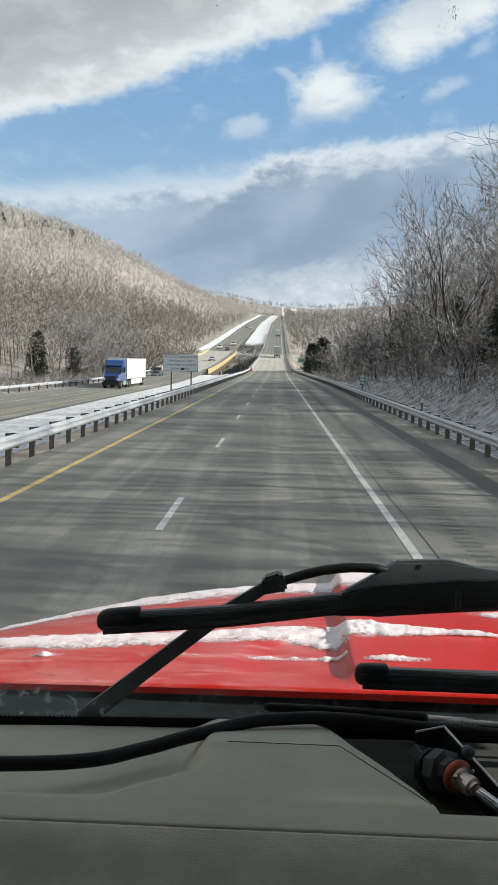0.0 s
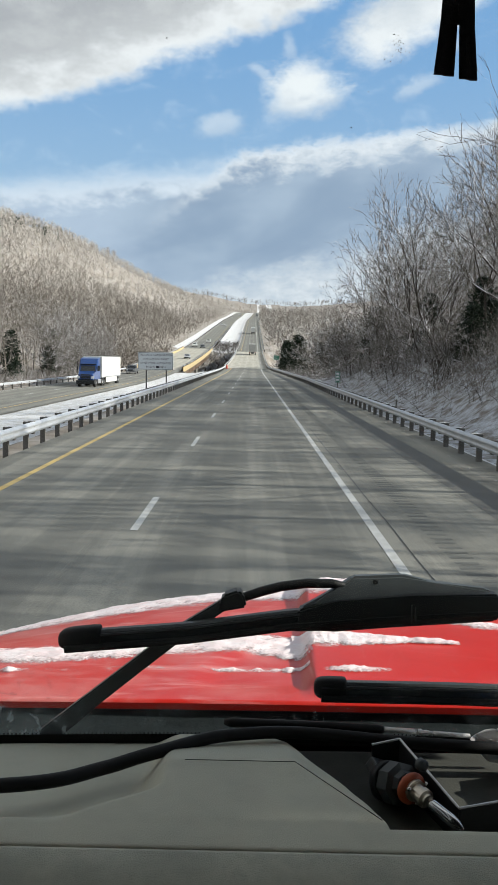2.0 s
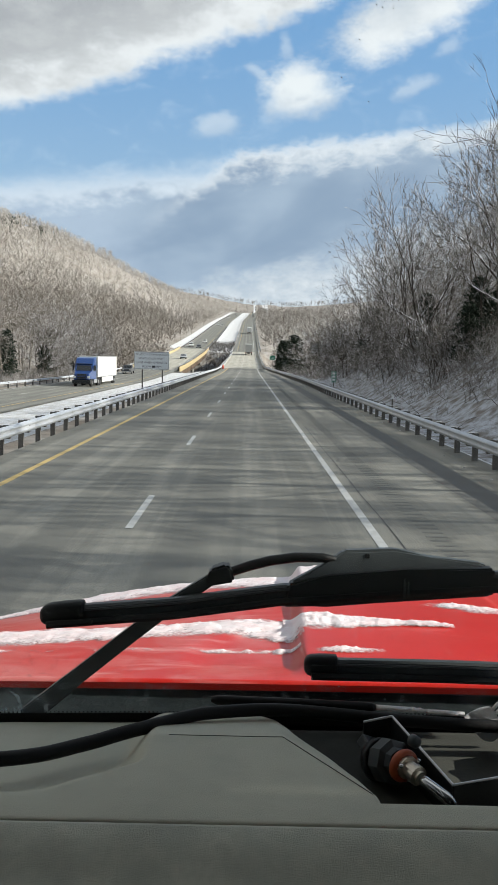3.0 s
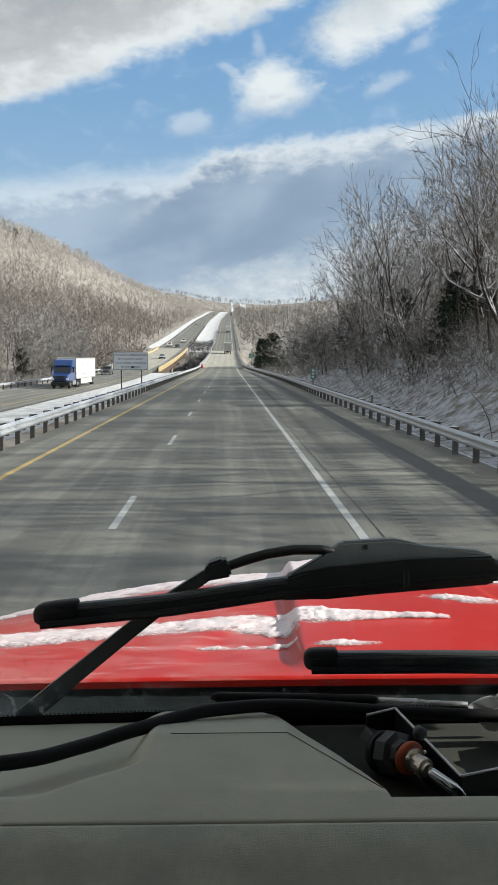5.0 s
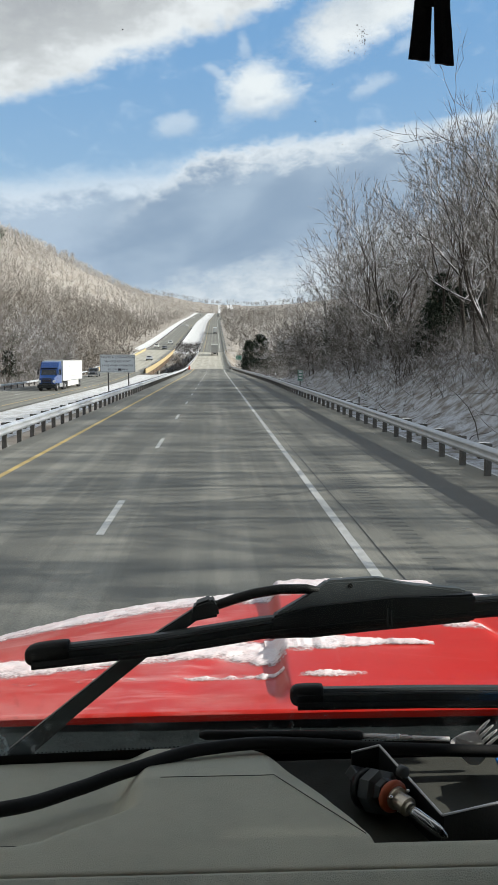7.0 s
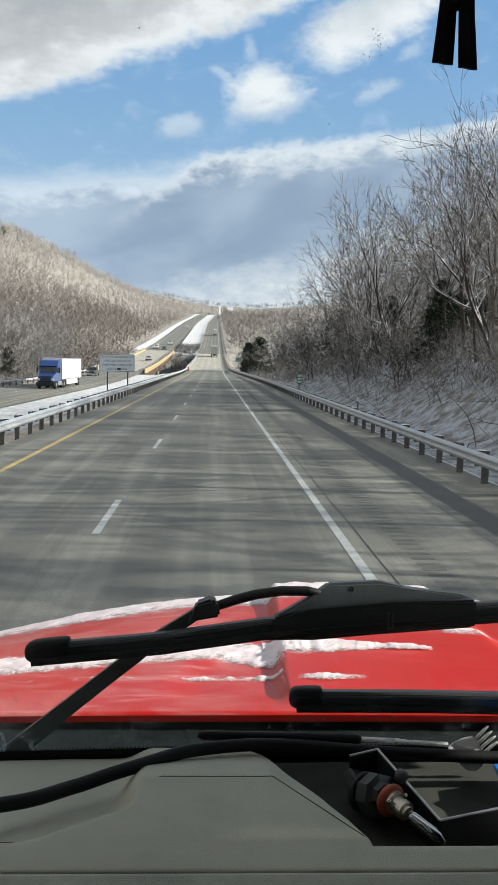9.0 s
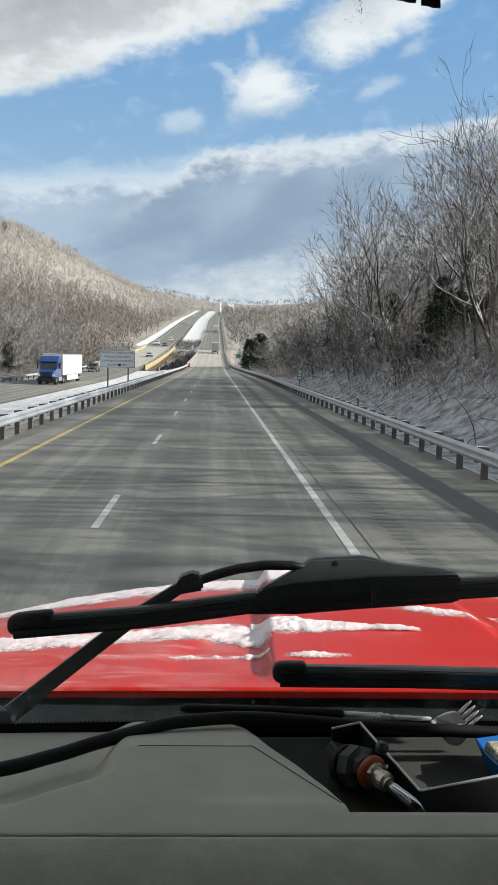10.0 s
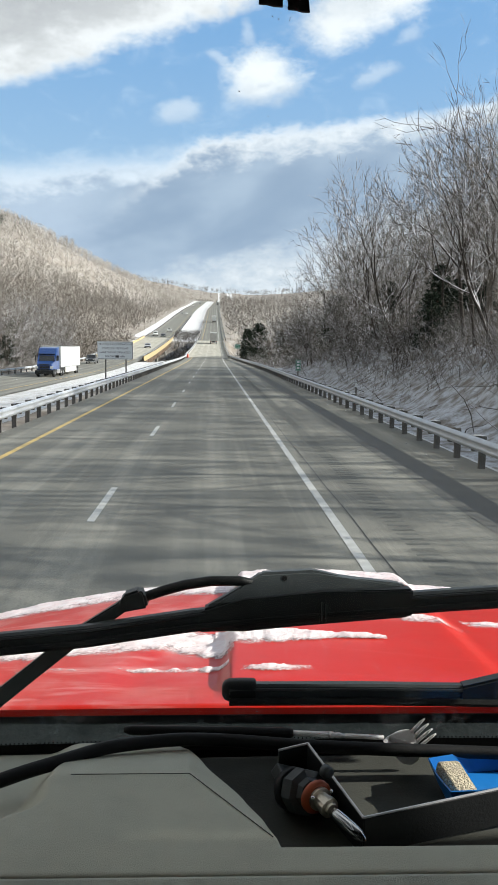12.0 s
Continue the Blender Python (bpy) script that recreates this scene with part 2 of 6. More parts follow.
def frost_sheen_paint():
    """The red paint under a thin film of melting frost and dried salt, with the sky's pale reflection painted in,
    heavier on the driver's side.
    """
    mat = material("filmed_red_paint", (0.50, 0.017, 0.010), 0.36, second=(0.43, 0.015, 0.010), scale=3, amount=0.5, coat=0.11, spec=0.12, fine=(0.42, 0.028, 0.018), bump=0.03, bump_scale=9)
    k = Nodes(mat.node_tree)
    p = mat.node_tree.nodes["Principled BSDF"]
    o = k.add("ShaderNodeTexCoord").outputs["Object"]
    s = k.add("ShaderNodeSeparateXYZ", {0: o})
    x, y = s.outputs[0], s.outputs[1]
    side = k.step(k.math("ADD", x, k.math("MULTIPLY", k.noise(o, 6, 4), 0.12)), 0.20, 0.02)
    cloud = k.step(k.noise(o, 5.5, 7, 0.62, 0.9), 0.40, 0.70)
    wisps = k.step(k.noise(k.vec(k.math("MULTIPLY", x, 5.0), k.math("MULTIPLY", y, 26.0), 0.0), 1.0, 6, 0.6, 0.5), 0.52, 0.70)
    drips = k.step(k.noise(k.vec(k.math("MULTIPLY", x, 60.0), k.math("MULTIPLY", y, 5.0), 2.0), 1.0, 4, 0.6), 0.58, 0.74)
    # pale frost film, with the sky's reflection mixed into its colour
    film = k.math("ADD", k.math("MULTIPLY", side, k.math("ADD", k.math("MULTIPLY", cloud, 0.15), k.math("MULTIPLY", wisps, 0.20))), k.math("MULTIPLY", drips, 0.05))
    old = p.inputs["Base Color"].links[0].from_socket
    k.put(p.inputs["Base Color"], k.mix(film, old, (0.86, 0.66, 0.64)))
    return mat


M_HOOD = frost_sheen_paint()
M_DASH = material("dash_plastic", (0.480, 0.488, 0.392), 0.62, second=(0.39, 0.402, 0.330), scale=4, amount=0.5, bump=0.25, bump_scale=900, fine=(0.34, 0.345, 0.285))
M_DASH_LOW = material("dash_soft_pad", (0.47, 0.49, 0.405), 0.7, second=(0.33, 0.35, 0.295), scale=16, amount=0.8, bump=0.3, bump_scale=700)
M_HEADLINER = material("headliner_cloth", (0.38, 0.37, 0.33), 0.9, scale=4, amount=0.4, bump=0.3, bump_scale=500)
M_BLACK = material("black_rubber", (0.011, 0.012, 0.012), 0.5, scale=10, amount=0.5, bump=0.12, bump_scale=200, spec=0.16)
M_BLACK_PLASTIC = material("black_plastic", (0.013, 0.015, 0.016), 0.45, second=(0.022, 0.025, 0.026), scale=12, amount=0.6, bump=0.1, bump_scale=300, spec=0.35)
M_WIPER = material("wiper_plastic", (0.016, 0.021, 0.022), 0.42, second=(0.032, 0.040, 0.042), scale=14, amount=0.7, bump=0.12, bump_scale=240, fine=(0.03, 0.035, 0.035))
M_COWL = material("dusty_cowl", (0.006, 0.009, 0.010), 0.7, second=(0.014, 0.019, 0.020), scale=22, amount=0.9, bump=0.15, bump_scale=60, fine=(0.022, 0.028, 0.028), spec=0.12)
M_PLATE = material("worn_cover_plastic", (0.034, 0.042, 0.044), 0.42, second=(0.055, 0.065, 0.067), scale=14, amount=0.7, bump=0.03, bump_scale=300)
M_ASPHALT = road_material("asphalt", (0.172, 0.169, 0.149), (0.268, 0.261, 0.228), (0.134, 0.133, 0.120))
M_DECK = road_material("concrete_deck", (0.40, 0.38, 0.32), (0.50, 0.47, 0.40), (0.33, 0.31, 0.26))
M_CONCRETE = material("concrete", (0.36, 0.35, 0.32), 0.85, scale=1.2, amount=0.6, bump=0.4, bump_scale=25)
M_GROUND = material("leaf_litter", (0.195, 0.162, 0.130), 0.95, second=(0.41, 0.39, 0.365), scale=0.22, amount=0.9, bump=0.8, bump_scale=2.5, fine=(0.11, 0.085, 0.06))
M_BANK = material("snowy_bank", (0.55, 0.58, 0.63), 0.9, second=(0.17, 0.145, 0.115), scale=2.0, amount=0.95, bump=1.0, bump_scale=8, fine=(0.14, 0.11, 0.085))
M_TRAY = material("tray_liner", (0.034, 0.037, 0.028), 0.75, second=(0.020, 0.023, 0.018), scale=14, amount=0.6, bump=0.1, bump_scale=300)
M_WHITE = material("white_line", (0.56, 0.56, 0.54), 0.75, second=(0.36, 0.36, 0.34), scale=5, amount=0.55, bump=0.2, bump_scale=60)
M_YELLOW = material("yellow_line", (0.58, 0.41, 0.14), 0.75, second=(0.42, 0.34, 0.20), scale=5, amount=0.6, bump=0.2, bump_scale=60)
M_TAR = material("tar_seam", (0.030, 0.031, 0.031), 0.6, scale=6, amount=0.4)
M_STEEL = material("galvanised_steel", (0.56, 0.58, 0.61), 0.42, 0.35, second=(0.44, 0.46, 0.48), scale=2, amount=0.6, vary=0.15)
M_POST = material("weathered_post", (0.115, 0.105, 0.092), 0.85, second=(0.17, 0.16, 0.15), scale=6, amount=0.6, vary=0.3)
M_GIRDER = material("tan_girder", (0.46, 0.36, 0.19), 0.8, second=(0.36, 0.29, 0.17), scale=0.5, amount=0.5, bump=0.2, bump_scale=10)
M_RUST = material("weathering_steel", (0.13, 0.085, 0.055), 0.8, second=(0.08, 0.055, 0.04), scale=0.8, amount=0.7)
M_TRUNK = frosted("dark_bark", (0.066, 0.056, 0.047), (0.82, 0.82, 0.84), 0.25, 0.8, 0.92, 1.3)
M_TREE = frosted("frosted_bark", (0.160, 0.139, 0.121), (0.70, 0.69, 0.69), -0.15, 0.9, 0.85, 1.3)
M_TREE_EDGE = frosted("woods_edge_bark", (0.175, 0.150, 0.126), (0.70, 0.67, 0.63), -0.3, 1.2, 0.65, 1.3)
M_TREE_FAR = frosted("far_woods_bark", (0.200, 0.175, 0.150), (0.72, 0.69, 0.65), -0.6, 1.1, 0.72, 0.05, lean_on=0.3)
# paler, warmer copy of bark and rime: sunlight is partly in the colour
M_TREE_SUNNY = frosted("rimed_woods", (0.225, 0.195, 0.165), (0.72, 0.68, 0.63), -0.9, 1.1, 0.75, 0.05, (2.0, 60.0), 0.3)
M_BRUSH = frosted("brush_twigs", (0.150, 0.132, 0.114), (0.66, 0.66, 0.68), -0.2, 1.2, 0.7, 1.0)
M_NEEDLE = frosted("cedar_needles", (0.026, 0.040, 0.024), (0.42, 0.45, 0.45), 0.75, 1.7, 0.55, 1.6)
M_SIGN_GREEN = material("green_sheeting", (0.010, 0.17, 0.095), 0.45, scale=3, amount=0.3)
M_SIGN_WHITE = material("white_sheeting", (0.72, 0.74, 0.74), 0.5, second=(0.62, 0.64, 0.64), scale=3, amount=0.4)
M_LETTER_DARK = material("dark_legend", (0.03, 0.03, 0.035), 0.6, scale=5, amount=0.3)
M_ALU = material("aluminium", (0.55, 0.56, 0.57), 0.4, 0.8, scale=4, amount=0.4)
M_CHROME = material("bright_steel", (0.72, 0.72, 0.72), 0.22, 1.0, second=(0.60, 0.60, 0.60), scale=30, amount=0.4)
M_NICKEL = material("dull_nickel", (0.60, 0.54, 0.45), 0.32, 0.9, second=(0.45, 0.38, 0.29), scale=40, amount=0.5)
M_FORK = material("dull_steel", (0.90, 0.90, 0.89), 0.34, 0.15, second=(0.80, 0.80, 0.79), scale=60, amount=0.5)
M_ORANGE = material("orange_silicone", (0.42, 0.085, 0.028), 0.5, second=(0.30, 0.05, 0.02), scale=40, amount=0.5)
M_BLUE_DISH = material("blue_plastic", (0.012, 0.17, 0.50), 0.35, scale=10, amount=0.3)
M_SPONGE = material("dry_sponge", (0.76, 0.69, 0.50), 0.95, second=(0.52, 0.45, 0.33), scale=40, amount=0.7, bump=1.0, bump_scale=300)
M_WEBBING = material("navy_webbing", (0.012, 0.014, 0.024), 0.9, scale=80, amount=0.6, bump=0.8, bump_scale=900)
M_BLUE_CAB = material("blue_truck_paint", (0.010, 0.050, 0.19), 0.3, scale=2, amount=0.3, coat=0.5)
M_WHITE_PAINT = material("white_vehicle_paint", (0.74, 0.73, 0.69), 0.4, second=(0.62, 0.60, 0.54), scale=1.0, amount=0.35, coat=0.3)
M_DARK_PAINT = material("dark_vehicle_paint", (0.05, 0.055, 0.065), 0.3, scale=2, amount=0.3, coat=0.5)
M_SILVER_PAINT = material("silver_vehicle_paint", (0.42, 0.43, 0.45), 0.35, scale=2, amount=0.3, coat=0.4)
M_BROWN_PAINT = material("grey_box_paint", (0.46, 0.45, 0.42), 0.6, scale=1, amount=0.4)
M_TYRE = material("tyre_rubber", (0.02, 0.02, 0.02), 0.8, scale=10, amount=0.5)
M_DARK_GLASS = material("vehicle_window", (0.018, 0.022, 0.026), 0.12, scale=3, amount=0.2, spec=0.7)
M_LAMP_LENS = material("lamp_lens", (0.80, 0.80, 0.76), 0.2, scale=6, amount=0.2)
M_RED_LENS = material("red_lens", (0.45, 0.02, 0.015), 0.3, scale=6, amount=0.2)
M_WATER = material("river_water", (0.05, 0.065, 0.06), 0.12, scale=0.2, amount=0.5, bump=0.3, bump_scale=0.8)
M_GLASS = glass("windshield_glass", dust=True)
M_BULB = glass("bulb_glass", (0.58, 0.60, 0.60), 0.03)
M_ORANGE_BARREL = material("orange_red_plastic", (0.62, 0.07, 0.03), 0.5, scale=4, amount=0.3)


# ---------------------------------------------------------------- building tools
def part(name, bm, mat, parent=None, label="", smooth=False):
    me = bpy.data.meshes.new(name)
    bm.normal_update()
    bm.to_mesh(me)
    bm.free()
    return dress(name, me, mat, parent, label, smooth)


def dress(name, me, mat, parent=None, label="", smooth=False):
    for m in (mat if isinstance(mat, (list, tuple)) else [mat]):
        me.materials.append(m)
    if smooth:
        me.polygons.foreach_set("use_smooth", [True] * len(me.polygons))
    ob = new(name, me)
    ob.parent = parent
    if label:
        tagged(ob, label)
    return ob


def thing(name, label, category, group="", kind="", at=(0, 0, 0)):
    ob = new(name)
    ob.empty_display_size = 0.2
    ob.matrix_basis = Matrix.Translation(at)
    return tagged(ob, label, category, group, kind)


def box(bm, x0, x1, y0, y1, z0, z1, m=None, bevel=0.0):
    v = [bm.verts.new((x, y, z)) for x in (x0, x1) for y in (y0, y1) for z in (z0, z1)]
    fs = [bm.faces.new([v[i] for i in f]) for f in ((0, 1, 3, 2), (4, 6, 7, 5), (0, 4, 5, 1), (2, 3, 7, 6), (0, 2, 6, 4), (1, 5, 7, 3))]
    if bevel:
        es = {e for f in fs for e in f.edges}
        out = bmesh.ops.bevel(bm, geom=list(es), offset=bevel, segments=2, affect="EDGES", profile=0.5)
        v = list({w for f in out["faces"] for w in f.verts} | {w for w in v if w.is_valid})
    if m is not None:
        bmesh.ops.transform(bm, matrix=m, verts=v)
    return v


def surface(bm, us, vs, fn, mat=None):
    """A grid of quads over us x vs; fn gives the place, mat the material's slot."""
    rows = [[bm.verts.new(fn(u, v)) for u in us] for v in vs]
    for j, (a, b) in enumerate(zip(rows, rows[1:])):
        for i in range(len(us) - 1):
            f = bm.faces.new((a[i], a[i + 1], b[i + 1], b[i]))
            if mat:
                f.material_index = mat((us[i] + us[i + 1]) / 2, (vs[j] + vs[j + 1]) / 2)
    return rows


def tube(bm, pts, radii, sides=10, flat=1.0, caps=True):
    """A round rod along pts; flat squeezes it in height."""
    pts = [Vector(p) for p in pts]
    if not isinstance(radii, (list, tuple)):
        radii = [radii] * len(pts)
    rings = []
    for i, p in enumerate(pts):
        d = (pts[min(i + 1, len(pts) - 1)] - pts[max(i - 1, 0)]).normalized()
        a = d.cross(Vector((0, 0, 1)) if abs(d.z) < 0.95 else Vector((0, 1, 0))).normalized()
        b = a.cross(d)
        rings.append([bm.verts.new(p + (a * math.cos(q) + b * math.sin(q) * flat) * radii[i]) for q in [2 * math.pi * n / sides for n in range(sides)]])
    for r, s in zip(rings, rings[1:]):
        for n in range(sides):
            bm.faces.new((r[n], r[(n + 1) % sides], s[(n + 1) % sides], s[n]))
    if caps:
        bm.faces.new(rings[0][::-1])
        bm.faces.new(rings[-1])


def lathe(bm, axis0, axis1, profile, sides=16):
    """Turns (distance along, radius) pairs about the line from axis0 to axis1."""
    a, b = Vector(axis0), Vector(axis1)
    d = (b - a).normalized()
    tube(bm, [a + d * t for t, _ in profile], [max(r, 1e-4) for _, r in profile], sides)


def prism(bm, outline, lo, hi, m=None):
    """An outline in x, z pushed out along y."""
    a = [bm.verts.new((x, lo, z)) for x, z in outline]
    b = [bm.verts.new((x, hi, z)) for x, z in outline]
    n = len(outline)
    bm.faces.new(a)
    bm.faces.new(b[::-1])
    for i in range(n):
        bm.faces.new((a[i], b[i], b[(i + 1) % n], a[(i + 1) % n]))
    if m is not None:
        bmesh.ops.transform(bm, matrix=m, verts=a + b)


def ramp(t, keys):
    """Interpolation through (t, value) keys, eased a little."""
    if t <= keys[0][0]:
        return keys[0][1]
    for (a, p), (b, q) in zip(keys, keys[1:]):
        if t <= b:
            f = (t - a) / (b - a)
            return p + (q - p) * (f * f * (3 - 2 * f) * 0.5 + f * 0.5)
    return keys[-1][1]


def ease(t, lo, hi):
    f = min(1.0, max(0.0, (t - lo) / (hi - lo)))
    return f * f * (3 - 2 * f)


def spread(a, b, n):
    return [a + (b - a) * i / (n - 1) for i in range(n)]


def words(text, size, mat, m, parent, name="legend"):
    """Lettering in the built-in font, as a thin mesh."""
    cu = bpy.data.curves.new("legend", "FONT")
    cu.body, cu.size, cu.align_x, cu.align_y, cu.extrude, cu.space_character = text, size, "CENTER", "CENTER", 0.002, 1.05
    ob = new("legend", cu)
    me = bpy.data.meshes.new_from_object(ob.evaluated_get(bpy.context.evaluated_depsgraph_get()))
    bpy.data.objects.remove(ob)
    out = dress(name, me, mat, parent)
    out.matrix_basis = m
    return out


# ---------------------------------------------------------------- lie of the land
ROAD_Z = [(-300, 0.0), (120, -0.2), (188, 0.15), (330, 5.2), (640, 27.0), (900, 46.0), (1100, 62.5), (1250, 69.0), (1500, 66.0)]
ROAD_X = [(-300, 0.0), (800, 0.0), (1100, 7.0), (1500, 40.0)]
OTHER_Z = [(-300, -1.7), (120, -1.7), (200, -0.6), (330, 5.2), (640, 27.0), (900, 46.0), (1100, 62.5), (1250, 69.0), (1500, 66.0)]
BRIDGE0, BRIDGE1 = 190.0, 330.0
LINE_R, LINE_M, LINE_L = 1.95, -1.77, -4.90
RIGHT_RAIL = [(-300, 6.0), (90, 5.9), (150, 5.0), (190, 3.5), (335, 3.5), (380, 4.6), (1500, 4.6)]


def glide(t, keys):
    """A smooth run through (t, value) keys, with no waves between them."""
    if t <= keys[0][0] or t >= keys[-1][0]:
        return keys[0][1] if t <= keys[0][0] else keys[-1][1]
    slopes = [(q - p) / (b - a) for (a, p), (b, q) in zip(keys, keys[1:])]
    for i in range(len(slopes)):
        (a, p), (b, q) = keys[i], keys[i + 1]
        if t <= b:
            h, f = b - a, (t - a) / (b - a)
            m0 = slopes[i] if i == 0 else (slopes[i - 1] + slopes[i]) / 2 if slopes[i - 1] * slopes[i] > 0 else 0.0
            m1 = slopes[i] if i == len(slopes) - 1 else (slopes[i] + slopes[i + 1]) / 2 if slopes[i + 1] * slopes[i] > 0 else 0.0
            return p * (1 + 2 * f) * (1 - f) ** 2 + m0 * h * f * (1 - f) ** 2 + q * f * f * (3 - 2 * f) + m1 * h * f * f * (f - 1)


def road_z(y):
    return glide(y, ROAD_Z)


def other_z(y):
    return glide(y, OTHER_Z)


def road_x(y):
    return ramp(y, ROAD_X)


def land(x, y):
    """Height of the ground, with a wooded rise beyond the road's crest."""
    return slope(x, y) + 44.0 * ease(y, 1330, 1660)


def slope(x, y):
    """Height of the ground."""
    u, base, other = x - road_x(y), road_z(y), other_z(y)
    gorge = ramp(y, [(188, 0), (212, -8), (305, -8), (334, 0)])
    rough = noise.noise((x * 0.05, y * 0.05, 0)) * 1.2 + noise.noise((x * 0.2, y * 0.2, 3)) * 0.3
    if u > 4.5:
        bank = ramp(y, [(-60, 1.5), (8, 2.6), (30, 3.4), (80, 3.2), (125, 0.2), (160, -2.0)])
        z = base - 0.07 - ease(u, 5.0, 6.8) * 0.15 + ease(u, 7.2, 13.5) * bank + ease(u, 7, 20) * rough + ease(u, 7.0, 8.5) * (noise.noise((x * 0.7, y * 0.55, 5)) * 0.22 + noise.noise((x * 1.6, y * 1.3, 9)) * 0.08)
        z += gorge * ease(u, 4.5, 8)
        return z + ramp(u, [(40, 0), (300, 24), (900, 70)]) * ramp(y, [(200, 0), (900, 1)])
    if u > -6.8:
        return base - 0.07 + gorge
    if u > -29.5:
        f = ramp(u, [(-17.0, 1.0), (-7.5, 0.0)])
        dip = 0.35 * ease(u, -17, -13) * ease(-u, 7.2, 10)
        lumps = noise.noise((x * 0.9, y * 0.5, 7)) * 0.09 * ease(u, -17.2, -16) * ease(-u, 6.8, 7.6)
        return base + (other - base) * f - 0.07 - dip + lumps + gorge
    hill = ramp(-u, [(29.5, 0), (36, 1.2), (55, 7), (75, 17), (130, 54), (175, 74), (260, 84), (420, 66), (900, 40)])
    along = ramp(y, [(-60, 0.62), (200, 0.74), (450, 0.92), (700, 1.0), (850, 0.86), (1100, 0.55), (1400, 0.35), (1900, 0.2)])
    return other - 0.07 + hill * along + ease(-u, 30, 60) * rough * 2 + gorge * ease(-u, 70, 33)


def ground():
    bm = bmesh.new()
    xs = ([-2500, -1600, -1000, -700, -500, -380, -300] + spread(-250, -50, 41) + spread(-46, -29.6, 9) + [-28.5, -22, -17.3] + spread(-16.8, -7.2, 16)
          + [-6.7, 4.6, 6.1, 6.6] + spread(7.0, 16, 16) + spread(17.5, 60, 24) + [70, 85, 110, 150, 220, 330, 500, 800, 1300, 2500])
    ys = [-1500, -600, -300, -150, -60, -30, -10] + spread(0, 128, 257) + spread(130, 360, 116) + spread(366, 700, 56) + spread(720, 1500, 40) + [1600, 1800, 2200, 3000, 4500]

    def slot(x, y):
        if -17.2 < x < -7.4 and (y < 186 or y > 332):
            return 1
        if -33.5 < x < -29.6 and y > 345:
            return 1
        if 6.1 < x < 7.0 and y < 170:
            return 1
        if 7.0 < x < 13.0 and y < 118:
            return 2
        return 0

    surface(bm, xs, ys, lambda x, y: (x + road_x(y), y, land(x + road_x(y), y)), slot)
    return tagged(part("ground", bm, [M_GROUND, M_SNOW, M_BANK], smooth=True), "brown leaf-littered verges and hillside under patchy thin snow", "ground", kind="structure")


def strip(name, x0, x1, y0, y1, zfn, lift, mat, parent=None, step=6.0, wobble=0.0):
    """A flat band along the road."""
    bm = bmesh.new()
    ys = spread(y0, y1, max(2, int((y1 - y0) / step) + 1))
    edge = (lambda y: noise.noise((y * 0.35, x0, 0)) * wobble) if wobble else (lambda y: 0.0)
    surface(bm, spread(x0, x1, 2 if x1 - x0 < 1 else 9), ys, lambda u, v: (u + road_x(v) + edge(v), v, zfn(v) + lift))
    return part(name, bm, mat, parent, smooth=True)


ground()
# the carriageway, whose right shoulder narrows at the bridge
bm = bmesh.new()
road_ys = [-300, -150, -60] + spread(-30, 1330, 230)
surface(bm, spread(0, 1, 12), road_ys, lambda u, v: (-6.3 + u * (ramp(v, RIGHT_RAIL) + 6.75) + road_x(v), v, road_z(v)))
road = tagged(part("road", bm, M_ASPHALT, smooth=True), "grey weathered asphalt carriageway with worn wheel tracks", "road", kind="structure")
road_other = tagged(strip("road_oncoming", -28.6, -17.2, -300, 1330, other_z, 0.0, M_ASPHALT), "grey asphalt carriageway of the oncoming lanes", "road", kind="structure")
strip("edge_line", LINE_R - 0.07, LINE_R + 0.07, -30, 1200, road_z, 0.007, M_WHITE, road)
strip("yellow_line", LINE_L - 0.075, LINE_L + 0.075, -30, 1200, road_z, 0.007, M_YELLOW, road)
strip("edge_line", -28.0, -27.87, -30, 1200, other_z, 0.007, M_WHITE, road_other)
strip("yellow_line", -19.2, -19.07, -30, 1200, other_z, 0.007, M_YELLOW, road_other)
strip("tar_seam", 2.24, 2.258, -20, 180, road_z, 0.005, M_TAR, road, 0.8, 0.025)
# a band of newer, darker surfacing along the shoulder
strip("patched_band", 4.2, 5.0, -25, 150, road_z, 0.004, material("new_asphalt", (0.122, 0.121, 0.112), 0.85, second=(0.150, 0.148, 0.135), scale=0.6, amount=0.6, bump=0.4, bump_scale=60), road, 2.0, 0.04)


def lane_marks():
    bm = bmesh.new()
    for x0, x1, a, b in ((-0.06, 0.0, 0, 1.5), (0.0, 0.06, 0, 1.5), (-0.06, 0.0, 1.5, 3.05), (0.0, 0.06, 1.5, 3.05)):
        bm.faces.new([bm.verts.new(p) for p in ((x0, a, 0), (x1, a, 0), (x1, b, 0), (x0, b, 0))])
    bmesh.ops.remove_doubles(bm, verts=bm.verts, dist=0.001)
    me = None
    for lane, zfn, owner, n in ((LINE_M, road_z, road, 60), (-23.5, other_z, road_other, 60)):
        for i in range(-2, n):
            y = 24.45 + 12.19 * i
            if me is None:
                me = part("lane_mark", bm, M_WHITE, owner).data
                ob = bpy.data.objects["lane_mark"]
            else:
                ob = new("lane_mark", me)
                ob.parent = owner
            ob.matrix_basis = Matrix.Translation((lane + road_x(y), y, zfn(y + 1.5) + 0.008)) @ pose(0, 0, 0, math.degrees(math.atan2(zfn(y + 3) - zfn(y), 3)))


lane_marks()
# milled rumble grooves beside the edge line
bm = bmesh.new()
for i in range(300):
    y = -8 + 0.30 * i
    box(bm, 2.72, 3.04, y, y + 0.11, road_z(y) + 0.001, road_z(y) + 0.0022)
